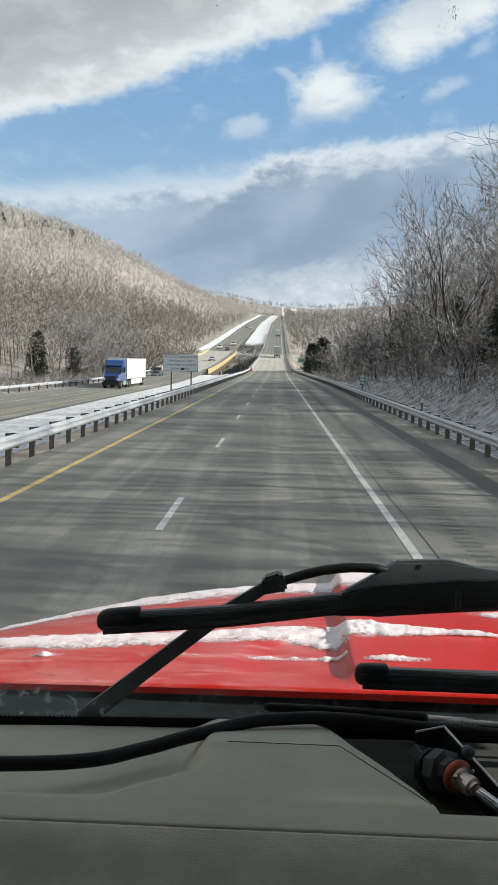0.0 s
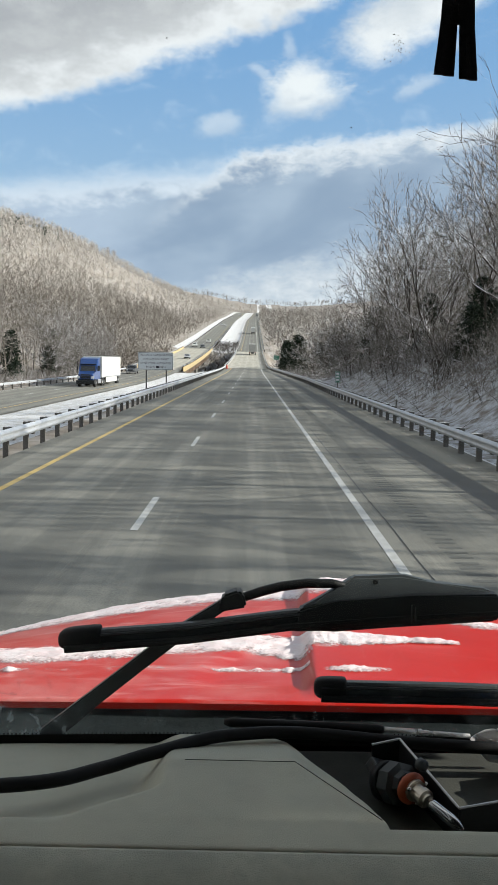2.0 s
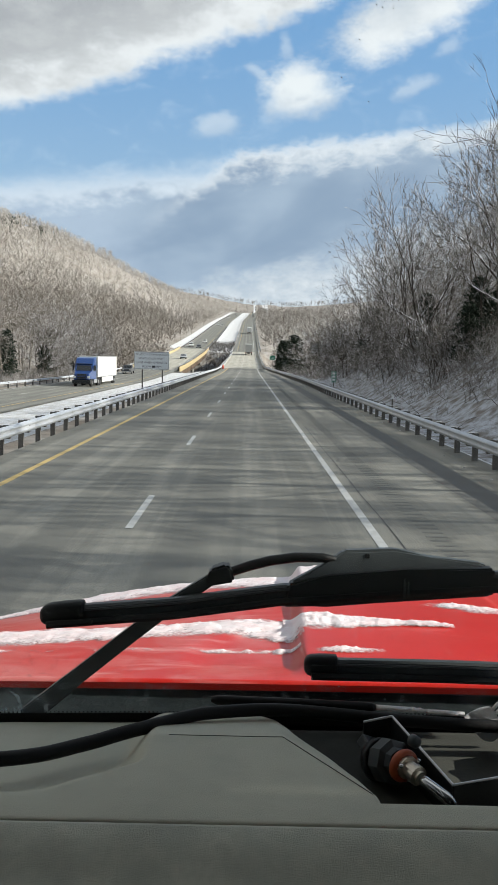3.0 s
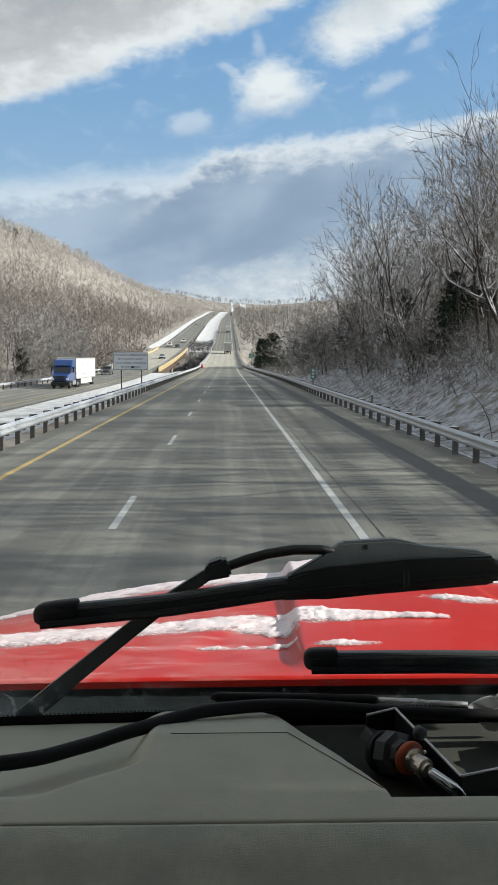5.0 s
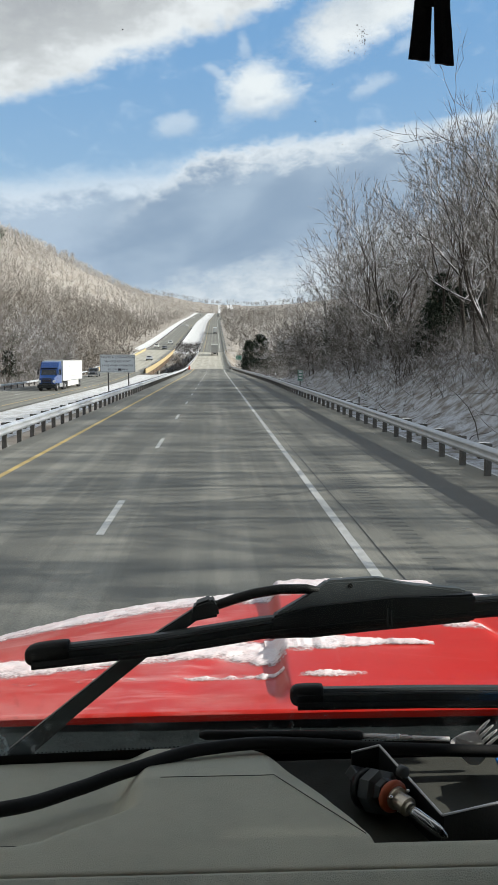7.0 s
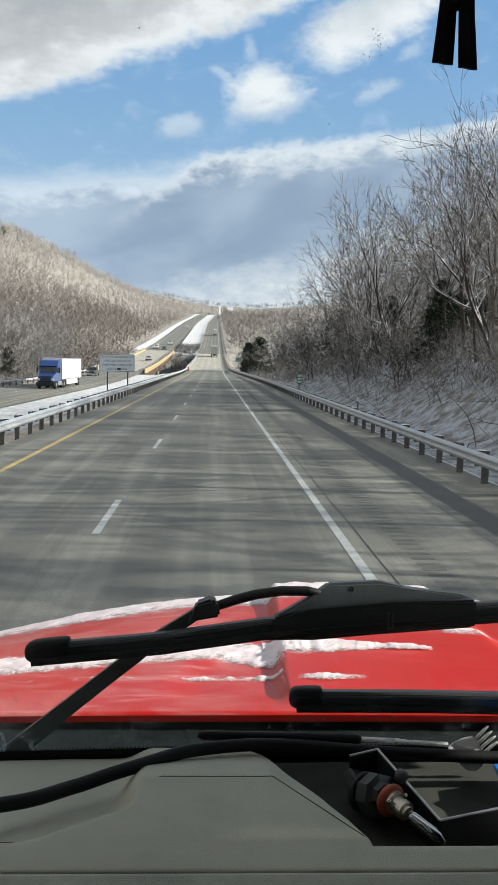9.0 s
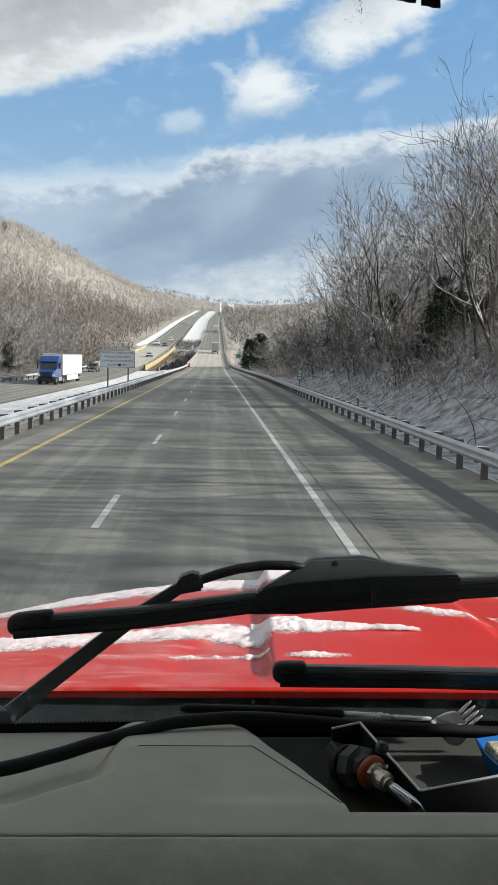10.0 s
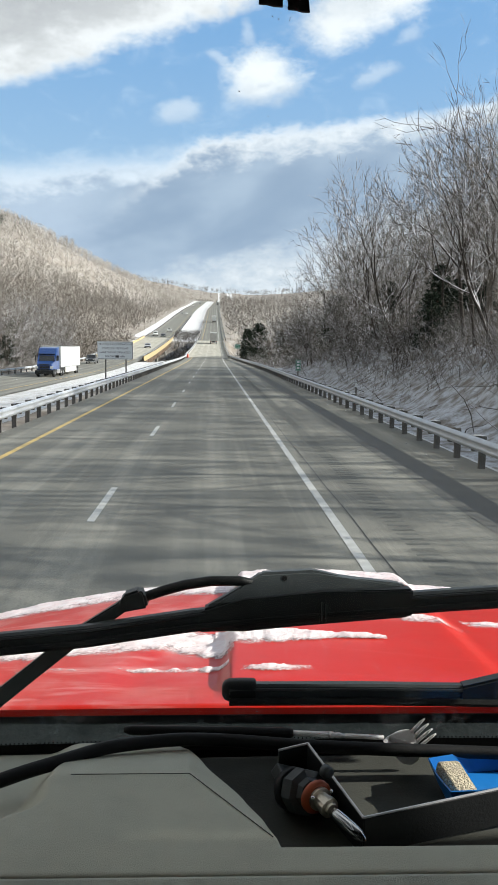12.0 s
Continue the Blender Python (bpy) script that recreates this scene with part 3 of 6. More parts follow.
part("rumble_strip", bm, material("groove", (0.115, 0.117, 0.108), 0.9, scale=2, amount=0.4), road)


# ---------------------------------------------------------------- guard rails
W_BEAM = [(-0.155, 0.0), (-0.125, 0.04), (-0.085, 0.078), (-0.05, 0.078), (0.0, 0.0), (0.05, 0.078), (0.085, 0.078), (0.125, 0.04), (0.155, 0.0)]


def rail_strip(bm, xfn, y0, y1, zfn, side, step):
    ys = spread(y0, y1, max(2, int((y1 - y0) / step) + 1))
    for off in (0.0, -0.004):
        rows = surface(bm, list(range(len(W_BEAM))), ys, lambda i, v: (xfn(v) - side * (W_BEAM[i][1] + off) + road_x(v), v, zfn(v) + 0.60 + W_BEAM[i][0]))


def guard_rail(label, xfn, y0, y1, zfn, side, step=1.905, far=False, post_mat=None):
    rail = thing("guard_rail", label, "guard rail", "guard rails")
    bm = bmesh.new()
    rail_strip(bm, xfn, y0, y1, zfn, side, 4.0 if not far else 20.0)
    part("rail_beam", bm, M_STEEL, rail, smooth=True)
    n = int((y1 - y0) / step)
    if far:
        bm = bmesh.new()
        for i in range(n):
            y = y0 + 0.4 + i * step
            x = xfn(y) + road_x(y)
            box(bm, x + 0.02 * side - 0.08, x + 0.02 * side + 0.1, y - 0.06, y + 0.06, zfn(y) - 0.4, zfn(y) + 0.7)
        tagged(part("posts", bm, M_POST, rail), kind="stuff")
        return rail
    post = block = cap = None
    for i in range(n):
        y = y0 + 0.4 + i * step
        x = xfn(y) + road_x(y)
        if post is None:
            bm = bmesh.new()
            box(bm, 0.17, 0.32, -0.05, 0.05, -0.6, 0.74, bevel=0.008)
            post = part("post", bm, post_mat or M_POST, rail)
            bm = bmesh.new()
            box(bm, 0.0, 0.172, -0.07, 0.07, 0.40, 0.76, bevel=0.008)
            block = part("blockout", bm, post_mat or M_POST, post)
            bm = bmesh.new()
            surface(bm, spread(0.0, 0.33, 6), spread(-0.07, 0.07, 5), lambda u, v: (u, v, 0.760 + 0.014 * math.sin(u / 0.33 * math.pi) ** 0.5 * math.cos(v / 0.07 * 1.5)))
            cap = part("snow_cap", bm, M_SNOW, post, smooth=True)
            p = post
        else:
            p = new("post", post.data)
            p.parent = rail
            for src in (block, cap):
                if src is cap and i % 5 == 3:
                    continue
                q = new(src.name.split(".")[0], src.data)
                q.parent = p
        p.matrix_basis = Matrix.Translation((x, y, zfn(y))) @ pose(0, 0, 0, random.uniform(-1, 1), random.uniform(-1, 1), 0 if side > 0 else 180)
    return rail


guard_rail("galvanised steel guard rail on snow-capped posts beside the shoulder", lambda y: ramp(y, RIGHT_RAIL), -24, BRIDGE0 - 2, road_z, 1)
guard_rail("galvanised steel guard rail on dark posts along the snowy median", lambda y: -6.15, -2, BRIDGE0 - 2, road_z, -1)
guard_rail("galvanised steel guard rail below the wooded hillside", lambda y: -29.2, -60, BRIDGE0, other_z, -1, 3.81, far=True)
guard_rail("galvanised guard rail climbing the far grade", lambda y: 4.6, BRIDGE1 + 4, 1150, road_z, 1, 3.81, far=True)
guard_rail("galvanised guard rail climbing the far grade", lambda y: -6.3, BRIDGE1 + 4, 560, road_z, -1, 3.81, far=True)
guard_rail("galvanised guard rail climbing the far grade", lambda y: -29.2, BRIDGE1 + 20, 1000, other_z, -1, 3.81, far=True)
guard_rail("galvanised guard rail climbing the far grade", lambda y: -17.0, BRIDGE1 + 20, 620, other_z, 1, 3.81, far=True)


# ---------------------------------------------------------------- the two bridges over the river
def bridge(label, xa, xb, y0, y1, zfn, tan):
    b = thing("bridge", label, "bridge", "bridges", "structure")
    bm = bmesh.new()
    ys = spread(y0, y1, 36)
    surface(bm, spread(xa, xb, 5), ys, lambda u, v: (u, v, zfn(v) + 0.012))
    surface(bm, spread(xa, xb, 2), ys[::-1], lambda u, v: (u, v, zfn(v) - 0.35))
    part("deck", bm, M_DECK, b, "pale tan concrete bridge deck")
    for side, x in ((-1, xa), (1, xb)):
        bm = bmesh.new()
        for lo, hi in ((-0.5, 0.42 if not tan else 0.75),):
            prof = [(x + side * 0.02 - side * 0.30, lo), (x - side * 0.30, 0.22), (x - side * 0.24, hi), (x + side * 0.05, hi), (x + side * 0.05, lo)]
            rows = [[bm.verts.new((px, v, zfn(v) + pz)) for px, pz in prof] for v in ys]
            for r, s in zip(rows, rows[1:]):
                for i in range(len(prof)):
                    bm.faces.new((r[i], r[(i + 1) % 5], s[(i + 1) % 5], s[i]))
        part("parapet", bm, M_GIRDER if tan else M_CONCRETE, b)
        top = 0.75 if tan else 0.42
        for h in (top + 0.16, top + 0.36):
            bm = bmesh.new()
            tube(bm, [(x - side * 0.08, v, zfn(v) + h) for v in ys], 0.055, 8)
            part("rail_tube", bm, M_STEEL, b, smooth=True)
        n = int((y1 - y0) / 2.4)
        me = None
        for i in range(n):
            v = y0 + 1 + i * 2.4
            if me is None:
                bm = bmesh.new()
                prism(bm, [(-0.10, -0.05), (0.13, -0.05), (0.06, 0.2), (0.05, 0.46), (-0.03, 0.46), (-0.05, 0.2)], -0.07, 0.07)
                ob = part("rail_post", bm, M_POST, b)
                me = ob.data
            else:
                ob = new("rail_post", me)
                ob.parent = b
            ob.matrix_basis = Matrix.Translation((x - side * 0.05, v, zfn(v) + top)) @ pose(0, 0, 0, 0, 0, 0 if side > 0 else 180)
        bm = bmesh.new()
        rows = surface(bm, [0, 1], ys, lambda u, v: (x - side * 0.4, v, zfn(v) - 0.34 - u * 1.7))
        surface(bm, [0, 1], ys, lambda u, v: (x - side * 0.42 - side * 0.5 * (u - 0.5), v, zfn(v) - 2.04))
        part("girder", bm, M_RUST, b)
        bm = bmesh.new()
        for v in spread(y0 + 2, y1 - 2, 26):
            box(bm, x - side * 0.40 - 0.07, x - side * 0.40 + 0.07, v - 0.03, v + 0.03, zfn(v) - 2.0, zfn(v) - 0.36)
        part("stiffeners", bm, M_RUST, b)
    for v in spread(y0 + 30, y1 - 30, 3):
        bm = bmesh.new()
        box(bm, xa + 0.8, xb - 0.8, v - 0.6, v + 0.6, zfn(v) - 3.1, zfn(v) - 2.05, bevel=0.05)
        for x in (xa + 2, (xa + xb) / 2, xb - 2):
            tube(bm, [(x, v, -20), (x, v, zfn(v) - 3.0)], 0.5, 12)
        part("pier", bm, M_CONCRETE, b)
    for v in (y0, y1):
        bm = bmesh.new()
        box(bm, xa - 0.6, xb + 0.6, v - 0.8, v + 0.4, zfn(v) - 9, zfn(v) - 0.36)
        part("abutment", bm, M_CONCRETE, b)
    return b


bridge("tan concrete road bridge with low parapets and steel rails", -6.6, 3.6, BRIDGE0, BRIDGE1, road_z, False)
bridge("tan-sided road bridge on brown weathering-steel girders", -29.2, -16.8, 200, 348, other_z, True)
bm = bmesh.new()
surface(bm, spread(-300, 300, 13), spread(205, 315, 6), lambda u, v: (u, v, -7.6))
tagged(part("water", bm, M_WATER), "dark grey-green river under the bridges", "river", kind="structure")


# ---------------------------------------------------------------- trees and brush
def seg_mesh(name, segs, sides=3):
    """A mesh of thin tapered rods, or of thin blades for far twigs (sides=1), from rows of p0, p1, r0, r1."""
    s = np.asarray(segs, float)
    n = len(s)
    p0, p1, r0, r1 = s[:, :3], s[:, 3:6], s[:, 6:7], s[:, 7:8]
    d = p1 - p0
    d /= np.linalg.norm(d, axis=1, keepdims=True) + 1e-9
    ref = np.where(np.abs(d[:, 2:3]) > 0.9, np.array([[1.0, 0, 0]]), np.array([[0, 0, 1.0]]))
    a = np.cross(d, ref)
    a /= np.linalg.norm(a, axis=1, keepdims=True) + 1e-9
    b = np.cross(a, d)
    if sides == 1:
        w = np.random.default_rng(n).uniform(0, math.pi, (n, 1))
        w = a * np.cos(w) + b * np.sin(w)
        me = bpy.data.meshes.new(name)
        fill(me, np.stack([p0 - w * r0, p0 + w * r0, p1 + w * r1, p1 - w * r1], 1).reshape(-1, 3), np.arange(4 * n).reshape(-1, 4))
        return me
    verts = np.zeros((n, 2, sides, 3))
    for i in range(sides):
        q = 2 * math.pi * (i + 0.25) / sides
        off = a * math.cos(q) + b * math.sin(q)
        verts[:, 0, i], verts[:, 1, i] = p0 + off * r0, p1 + off * r1
    base = (np.arange(n) * 2 * sides)[:, None]
    quads = np.concatenate([np.stack([base[:, 0] + i, base[:, 0] + (i + 1) % sides, base[:, 0] + sides + (i + 1) % sides, base[:, 0] + sides + i], 1)
                            for i in range(sides)])
    me = bpy.data.meshes.new(name)
    fill(me, verts.reshape(-1, 3), quads)
    return me


def fill(me, verts, faces):
    k = faces.shape[1]
    me.vertices.add(len(verts))
    me.vertices.foreach_set("co", np.ascontiguousarray(verts, np.float32).ravel())
    me.loops.add(faces.size)
    me.loops.foreach_set("vertex_index", np.ascontiguousarray(faces, np.int32).ravel())
    me.polygons.add(len(faces))
    me.polygons.foreach_set("loop_start", np.arange(0, faces.size, k, dtype=np.int32))
    me.update(calc_edges=True)


def branch(rng, p, d, length, r, steps, wander, rise, out, tip=0.35):
    """A crooked branch; returns its joints as (place, direction, radius)."""
    joints, step = [], length / steps
    p, d = np.array(p, float), np.array(d, float)
    for i in range(steps):
        d = d + rng.normal(0, wander, 3) + np.array([0, 0, rise])
        d /= np.linalg.norm(d)
        q = p + d * step
        ra, rb = r * (1 - (1 - tip) * i / steps), r * (1 - (1 - tip) * (i + 1) / steps)
        out.append((*p, *q, ra, rb))
        p = q
        joints.append((p, d, rb))
    return joints


def side_way(rng, d, angle):
    """A direction that leaves d at about that angle."""
    a = np.cross(d, rng.normal(0, 1, 3))
    a /= np.linalg.norm(a) + 1e-9
    t = radians(angle)
    return d * math.cos(t) + a * math.sin(t)


def bare_tree(seed, height, lean=(0, 0), stems=1, low=0.25, thick=0.0105, spread_by=1.0):
    """Wood, branches and twigs of a leafless tree that forks again and again, as rods."""
    rng = np.random.default_rng(seed)
    wood, fine, ends = [], [], []

    def grow(p, d, length, r, level):
        out = wood if level < 3 else fine if level < 5 else ends
        joints = branch(rng, p, d, length, r, (6, 5, 4, 3, 3, 2)[level], (0.05, 0.09, 0.11, 0.11, 0.11, 0.10)[level], (0.03, 0.03, 0.045, 0.05, 0.05, 0.04)[level], out, 0.62)
        if level == 5:
            for _ in range(3):
                q, w, _r = joints[rng.integers(0, len(joints))]
                branch(rng, q, side_way(rng, w, rng.uniform(18, 50)), rng.uniform(0.25, 0.6) * height / 14, 0.0080, 1, 0.1, 0.04, ends, 0.5)
            return
        # side shoots along the way, then a fork at the end
        least = (0.03, 0.024, 0.019, 0.0155, 0.0125)[level]
        for q, w, rq in joints[1 if level else int(6 * low):-1]:
            if rng.random() < (0.6, 0.85, 0.8, 0.7, 0.5)[level]:
                nxt = min(5, level + 1 + (rng.random() < 0.5))
                grow(q, side_way(rng, w, rng.uniform(30, 62) * spread_by), length * rng.uniform(0.40, 0.70), max(rq * 0.5, least), nxt)
        q, w, rq = joints[-1]
        for _ in range(2 if level else 3):
            grow(q, side_way(rng, w, rng.uniform(12, 34) * spread_by), length * rng.uniform(0.60, 0.82), max(rq * 0.76, least), level + 1)

    for i in range(stems):
        a = 2.4 * i + seed
        d = (lean[0] + (0.22 * math.cos(a) if stems > 1 else 0), lean[1] + (0.22 * math.sin(a) if stems > 1 else 0), 1)
        grow((0.25 * i * math.cos(a), 0.25 * i * math.sin(a), -0.4), d, height * rng.uniform(0.30, 0.36), height * thick / stems ** 0.4, 0)
    return wood, fine, ends


def make_tree(seed, height, label, **shape):
    t = thing("tree", label, "tree", "bare trees beside the road")
    wood, fine, ends = bare_tree(seed, height, **shape)
    dress("trunk", seg_mesh("trunk", wood, 5), M_TRUNK, t, smooth=True)
    crown = dress("crown", seg_mesh("crown", fine, 3), M_TREE, t)
    dress("twig_tips", seg_mesh("twig_tips", ends, 1), M_TREE, crown)
    return t


BARE = "leafless grey-brown tree with rimed twigs on the roadside bank"
# seven kinds: tall stems, spreading crowns, one that leans out over the road
KINDS = [
    (dict(seed=3, height=14.5, low=0.5), BARE), (dict(seed=5, height=13.5, stems=2), BARE), (dict(seed=8, height=13, low=0.4), BARE),
    (dict(seed=13, height=10.5, stems=3, spread_by=1.15), "spreading leafless tree with pale rimed twigs"),
    (dict(seed=21, height=12, low=0.2, lean=(-0.55, 0.05), spread_by=1.1), "leafless tree leaning over the shoulder with rimed branches"),
    (dict(seed=34, height=15, low=0.7, thick=0.0085, spread_by=0.85), "slender leafless tree with a high thin crown"),
    (dict(seed=55, height=6.5, stems=4, low=0.1, thick=0.012, spread_by=1.2), "low leafless sapling with pale rimed twigs"),
]
# kind, distance from the road's middle, distance ahead, turn, size
STAND = [
    (4, 11.5, 50, 0, 1.0), (1, 12.0, 58, 70, 1.0), (0, 13.5, 44, 10, 1.0), (5, 14.5, 52, 140, 1.0), (3, 12.2, 66, 200, 1.05), (2, 13.0, 75, 20, 1.0),
    (1, 13.2, 33, 250, 0.85), (0, 15.0, 37, 100, 0.85), (5, 12.8, 40, 30, 0.82), (2, 16.5, 48, 310, 1.1), (0, 17.5, 56, 55, 0.95), (5, 18.0, 42, 80, 1.0),
    (1, 15.5, 64, 180, 0.95), (4, 12.8, 83, 25, 0.85), (3, 14.5, 90, 120, 0.95), (2, 18.5, 70, 240, 1.0), (0, 20.0, 63, 300, 1.0), (5, 16.0, 78, 45, 0.9),
    (1, 21.0, 50, 130, 1.05), (2, 20.0, 35, 210, 1.05), (0, 14.0, 25, 150, 0.85), (5, 15.5, 29, 265, 0.85), (4, 13.0, 37.5, -15, 0.95), (1, 17.0, 20, 15, 0.9),
    (3, 17.0, 100, 85, 0.9), (2, 20.0, 92, 185, 0.9), (1, 23.0, 80, 60, 0.95), (0, 24.5, 70, 20, 1.0), (5, 22.5, 58, 95, 1.05), (2, 25.0, 46, 160, 1.1),
    (6, 10.6, 62, 0, 0.9), (6, 10.4, 46, 120, 0.8), (6, 11.2, 72, 200, 1.0), (6, 10.2, 86, 40, 1.0), (6, 11.4, 98, 80, 1.1), (6, 10.8, 110, 10, 1.1),
    (3, 13.0, 112, 33, 0.8), (2, 18.0, 118, 75, 0.8), (1, 22.0, 106, 215, 0.85), (5, 26.0, 96, 5, 0.9), (0, 27.0, 84, 125, 0.95), (3, 19.0, 132, 145, 0.85),
    (6, 9.6, 128, 60, 1.0), (3, 13.5, 238, 160, 1.0), (2, 15.5, 250, 20, 1.0), (3, 12.0, 262, 220, 1.1), (1, 19.0, 246, 90, 0.9), (2, 13.5, 282, 50, 1.1),
    # first row here: out of view, added for the shadows across the road
    (0, 12.5, 16.5, 215, 1.1), (5, 14.0, 13.0, 20, 1.1), (1, 13.0, 9.0, 60, 1.0), (2, 15.0, 6.0, 110, 1.05), (5, 17.0, 10.0, 200, 1.0), (0, 19.0, 5.0, 35, 1.0), (3, 12.5, 5.0, 300, 1.0),
    (3, -33.5, 134, 20, 1.05), (1, -35.0, 142, 80, 0.9), (3, -33.8, 150, 160, 1.1), (6, -32.6, 146, 40, 0.9), (2, -36.5, 157, 10, 0.95), (3, -34.0, 163, 250, 1.05),
    (6, -32.8, 158, 300, 1.0), (1, -35.5, 170, 200, 1.0), (3, -34.5, 177, 110, 1.1), (2, -35.0, 185, 60, 1.05), (6, -32.8, 181, 150, 1.1), (3, -35.0, 193, 35, 1.1),
]


def stand_trees():
    made = {}
    for kind, x, y, turn, size in STAND:
        size *= 0.94 if x > 0.2 * y else 1.08
        m = Matrix.Translation((x, y, land(x, y) - 0.1)) @ pose(0, 0, 0, 0, 0, turn if kind != 4 else turn * 0.3) @ Matrix.Scale(size, 4)
        if kind not in made:
            shape, label = KINDS[kind]
            made[kind] = make_tree(label=label, **shape)
            made[kind].matrix_basis = m
        else:
            ob = copy_thing(made[kind], Matrix.Identity(4))
            ob.matrix_basis = m


def cedar(seed, height):
    """A dense dark evergreen: a trunk and drooping sprays in uneven tiers."""
    rng = np.random.default_rng(seed)
    t = thing("evergreen_tree", "dense dark green cedar dusted with snow behind the rail", "tree", "cedars along the road")
    wood = []
    branch(rng, (0, 0, -0.4), (0.02, 0, 1), height, height * 0.016, 8, 0.02, 0.02, wood, 0.15)
    pts, ways = [], []
    n = int(36 * height)
    for i in range(n):
        f = (i + rng.random()) / n
        ang = rng.uniform(0, 2 * math.pi)
        reach = height * 0.31 * (1 - f) ** 0.42 * rng.uniform(0.55, 1.15) * (0.8 + 0.3 * math.sin(ang * 2 + seed)) + 0.25
        z0 = height * (0.06 + 0.93 * f)
        way = np.array([math.cos(ang), math.sin(ang), rng.uniform(0.05, 0.5)])
        wood.append((0, 0, z0, *(way * reach * 0.8 + (0, 0, z0)), 0.02, 0.008))
        for j in range(16):
            g = 0.25 + 0.8 * rng.random()
            pts.append(way * reach * g + np.array([0, 0, z0 - 0.12 * reach * g * g]) + rng.normal(0, 0.13, 3))
            w = way * 0.7 + rng.normal(0, 0.55, 3)
            ways.append(w / np.linalg.norm(w))
    pts, ways = np.array(pts), np.array(ways)
    side = np.cross(ways, rng.normal(0, 1, pts.shape))
    side /= np.linalg.norm(side, axis=1, keepdims=True)
    size = rng.uniform(0.16, 0.42, (len(pts), 1))
    verts = np.stack([pts - ways * size * 0.4, pts + side * size * 0.28, pts + ways * size, pts - side * size * 0.28], 1).reshape(-1, 3)
    me = bpy.data.meshes.new("crown")
    fill(me, verts, np.arange(len(verts)).reshape(-1, 4))
    dress("trunk", seg_mesh("trunk", wood, 4), M_TREE, t)
    dress("crown", me, M_NEEDLE, t)
    return t


def plant_cedars():
    kinds = [cedar(2, 9.5), cedar(4, 8.0)]
    spots = [(9.4, 172, 0.9), (12.0, 150, 0.85), (13.6, 141, 0.85), (7.6, 184, 0.85), (10.6, 190, 1.0), (14.8, 186, 1.05), (7.8, 198, 0.95), (12.6, 202, 1.05), (16.5, 197, 1.1), (9.6, 208, 1.0),
             (14.6, 53, 0.50), (16.9, 57, 0.55), (13.4, 64, 0.50), (19.5, 60, 0.58), (12.4, 83, 0.58), (11.8, 45, 0.40),
             (-34.6, 118, 0.72), (-34.4, 139, 0.62), (-36.6, 153, 0.80), (-34.2, 168, 0.62), (-37.5, 180, 0.8)]
    for i, (x, y, size) in enumerate(spots):
        m = Matrix.Translation((x, y, land(x, y) - 0.1)) @ pose(0, 0, 0, 0, 0, 77 * i) @ Matrix.Scale(size, 4)
        ob = kinds[i] if i < 2 else copy_thing(kinds[i % 2], Matrix.Identity(4))
        ob.matrix_basis = m


def low_tree(seed, height, limbs, subs, twigs, thick):
    """A simpler bare tree for the woods further off."""
    rng = np.random.default_rng(seed)
    out = []
    trunk = branch(rng, (0, 0, -0.5), (rng.normal(0, 0.05), rng.normal(0, 0.05), 1), height * 0.85, height * 0.0095, 4, 0.05, 0.03, out, 0.25)
    for i in range(limbs):
        f = 0.2 + 0.78 * (i + rng.random()) / limbs
        p, d, r = trunk[min(3, int(f * 4))]
        way = side_way(rng, d, rng.uniform(25, 62))
        way[2] = max(way[2], 0.1)
        length = height * rng.uniform(0.28, 0.45) * (1.1 - 0.6 * f)
        limb = branch(rng, p, way, length, thick * 1.6, 3, 0.13, 0.06, out, 0.5)
        for _ in range(subs):
            p2, d2, r2 = limb[rng.integers(0, 3)]
            sub = branch(rng, p2, side_way(rng, d2, rng.uniform(25, 60)), length * rng.uniform(0.3, 0.55), thick, 1, 0.1, 0.05, out, 0.5)
            for _ in range(twigs):
                p3, d3, r3 = sub[0]
                branch(rng, p3 - d3 * rng.random() * length * 0.3, side_way(rng, d3, rng.uniform(20, 65)), length * rng.uniform(0.15, 0.35), thick * 0.6, 1, 0.1, 0.05, out, 0.6)
    return np.array(out)


def woods(name, label, kinds, spots, mat, seed, sides=3):
    rng = np.random.default_rng(seed)
    rows = []
    for x, y in spots:
        s = kinds[rng.integers(0, len(kinds))]
        size, a = rng.uniform(0.7, 1.2), rng.uniform(0, 2 * math.pi)
        rot = np.array([[math.cos(a), -math.sin(a), 0], [math.sin(a), math.cos(a), 0], [0, 0, 1]]) * size
        at = np.array([x, y, land(x, y)])
        rows.append(np.concatenate([s[:, :3] @ rot.T + at, s[:, 3:6] @ rot.T + at, s[:, 6:]], 1))
    return tagged(dress(name, seg_mesh(name, np.concatenate(rows), sides), mat), label, "woods", kind="stuff")


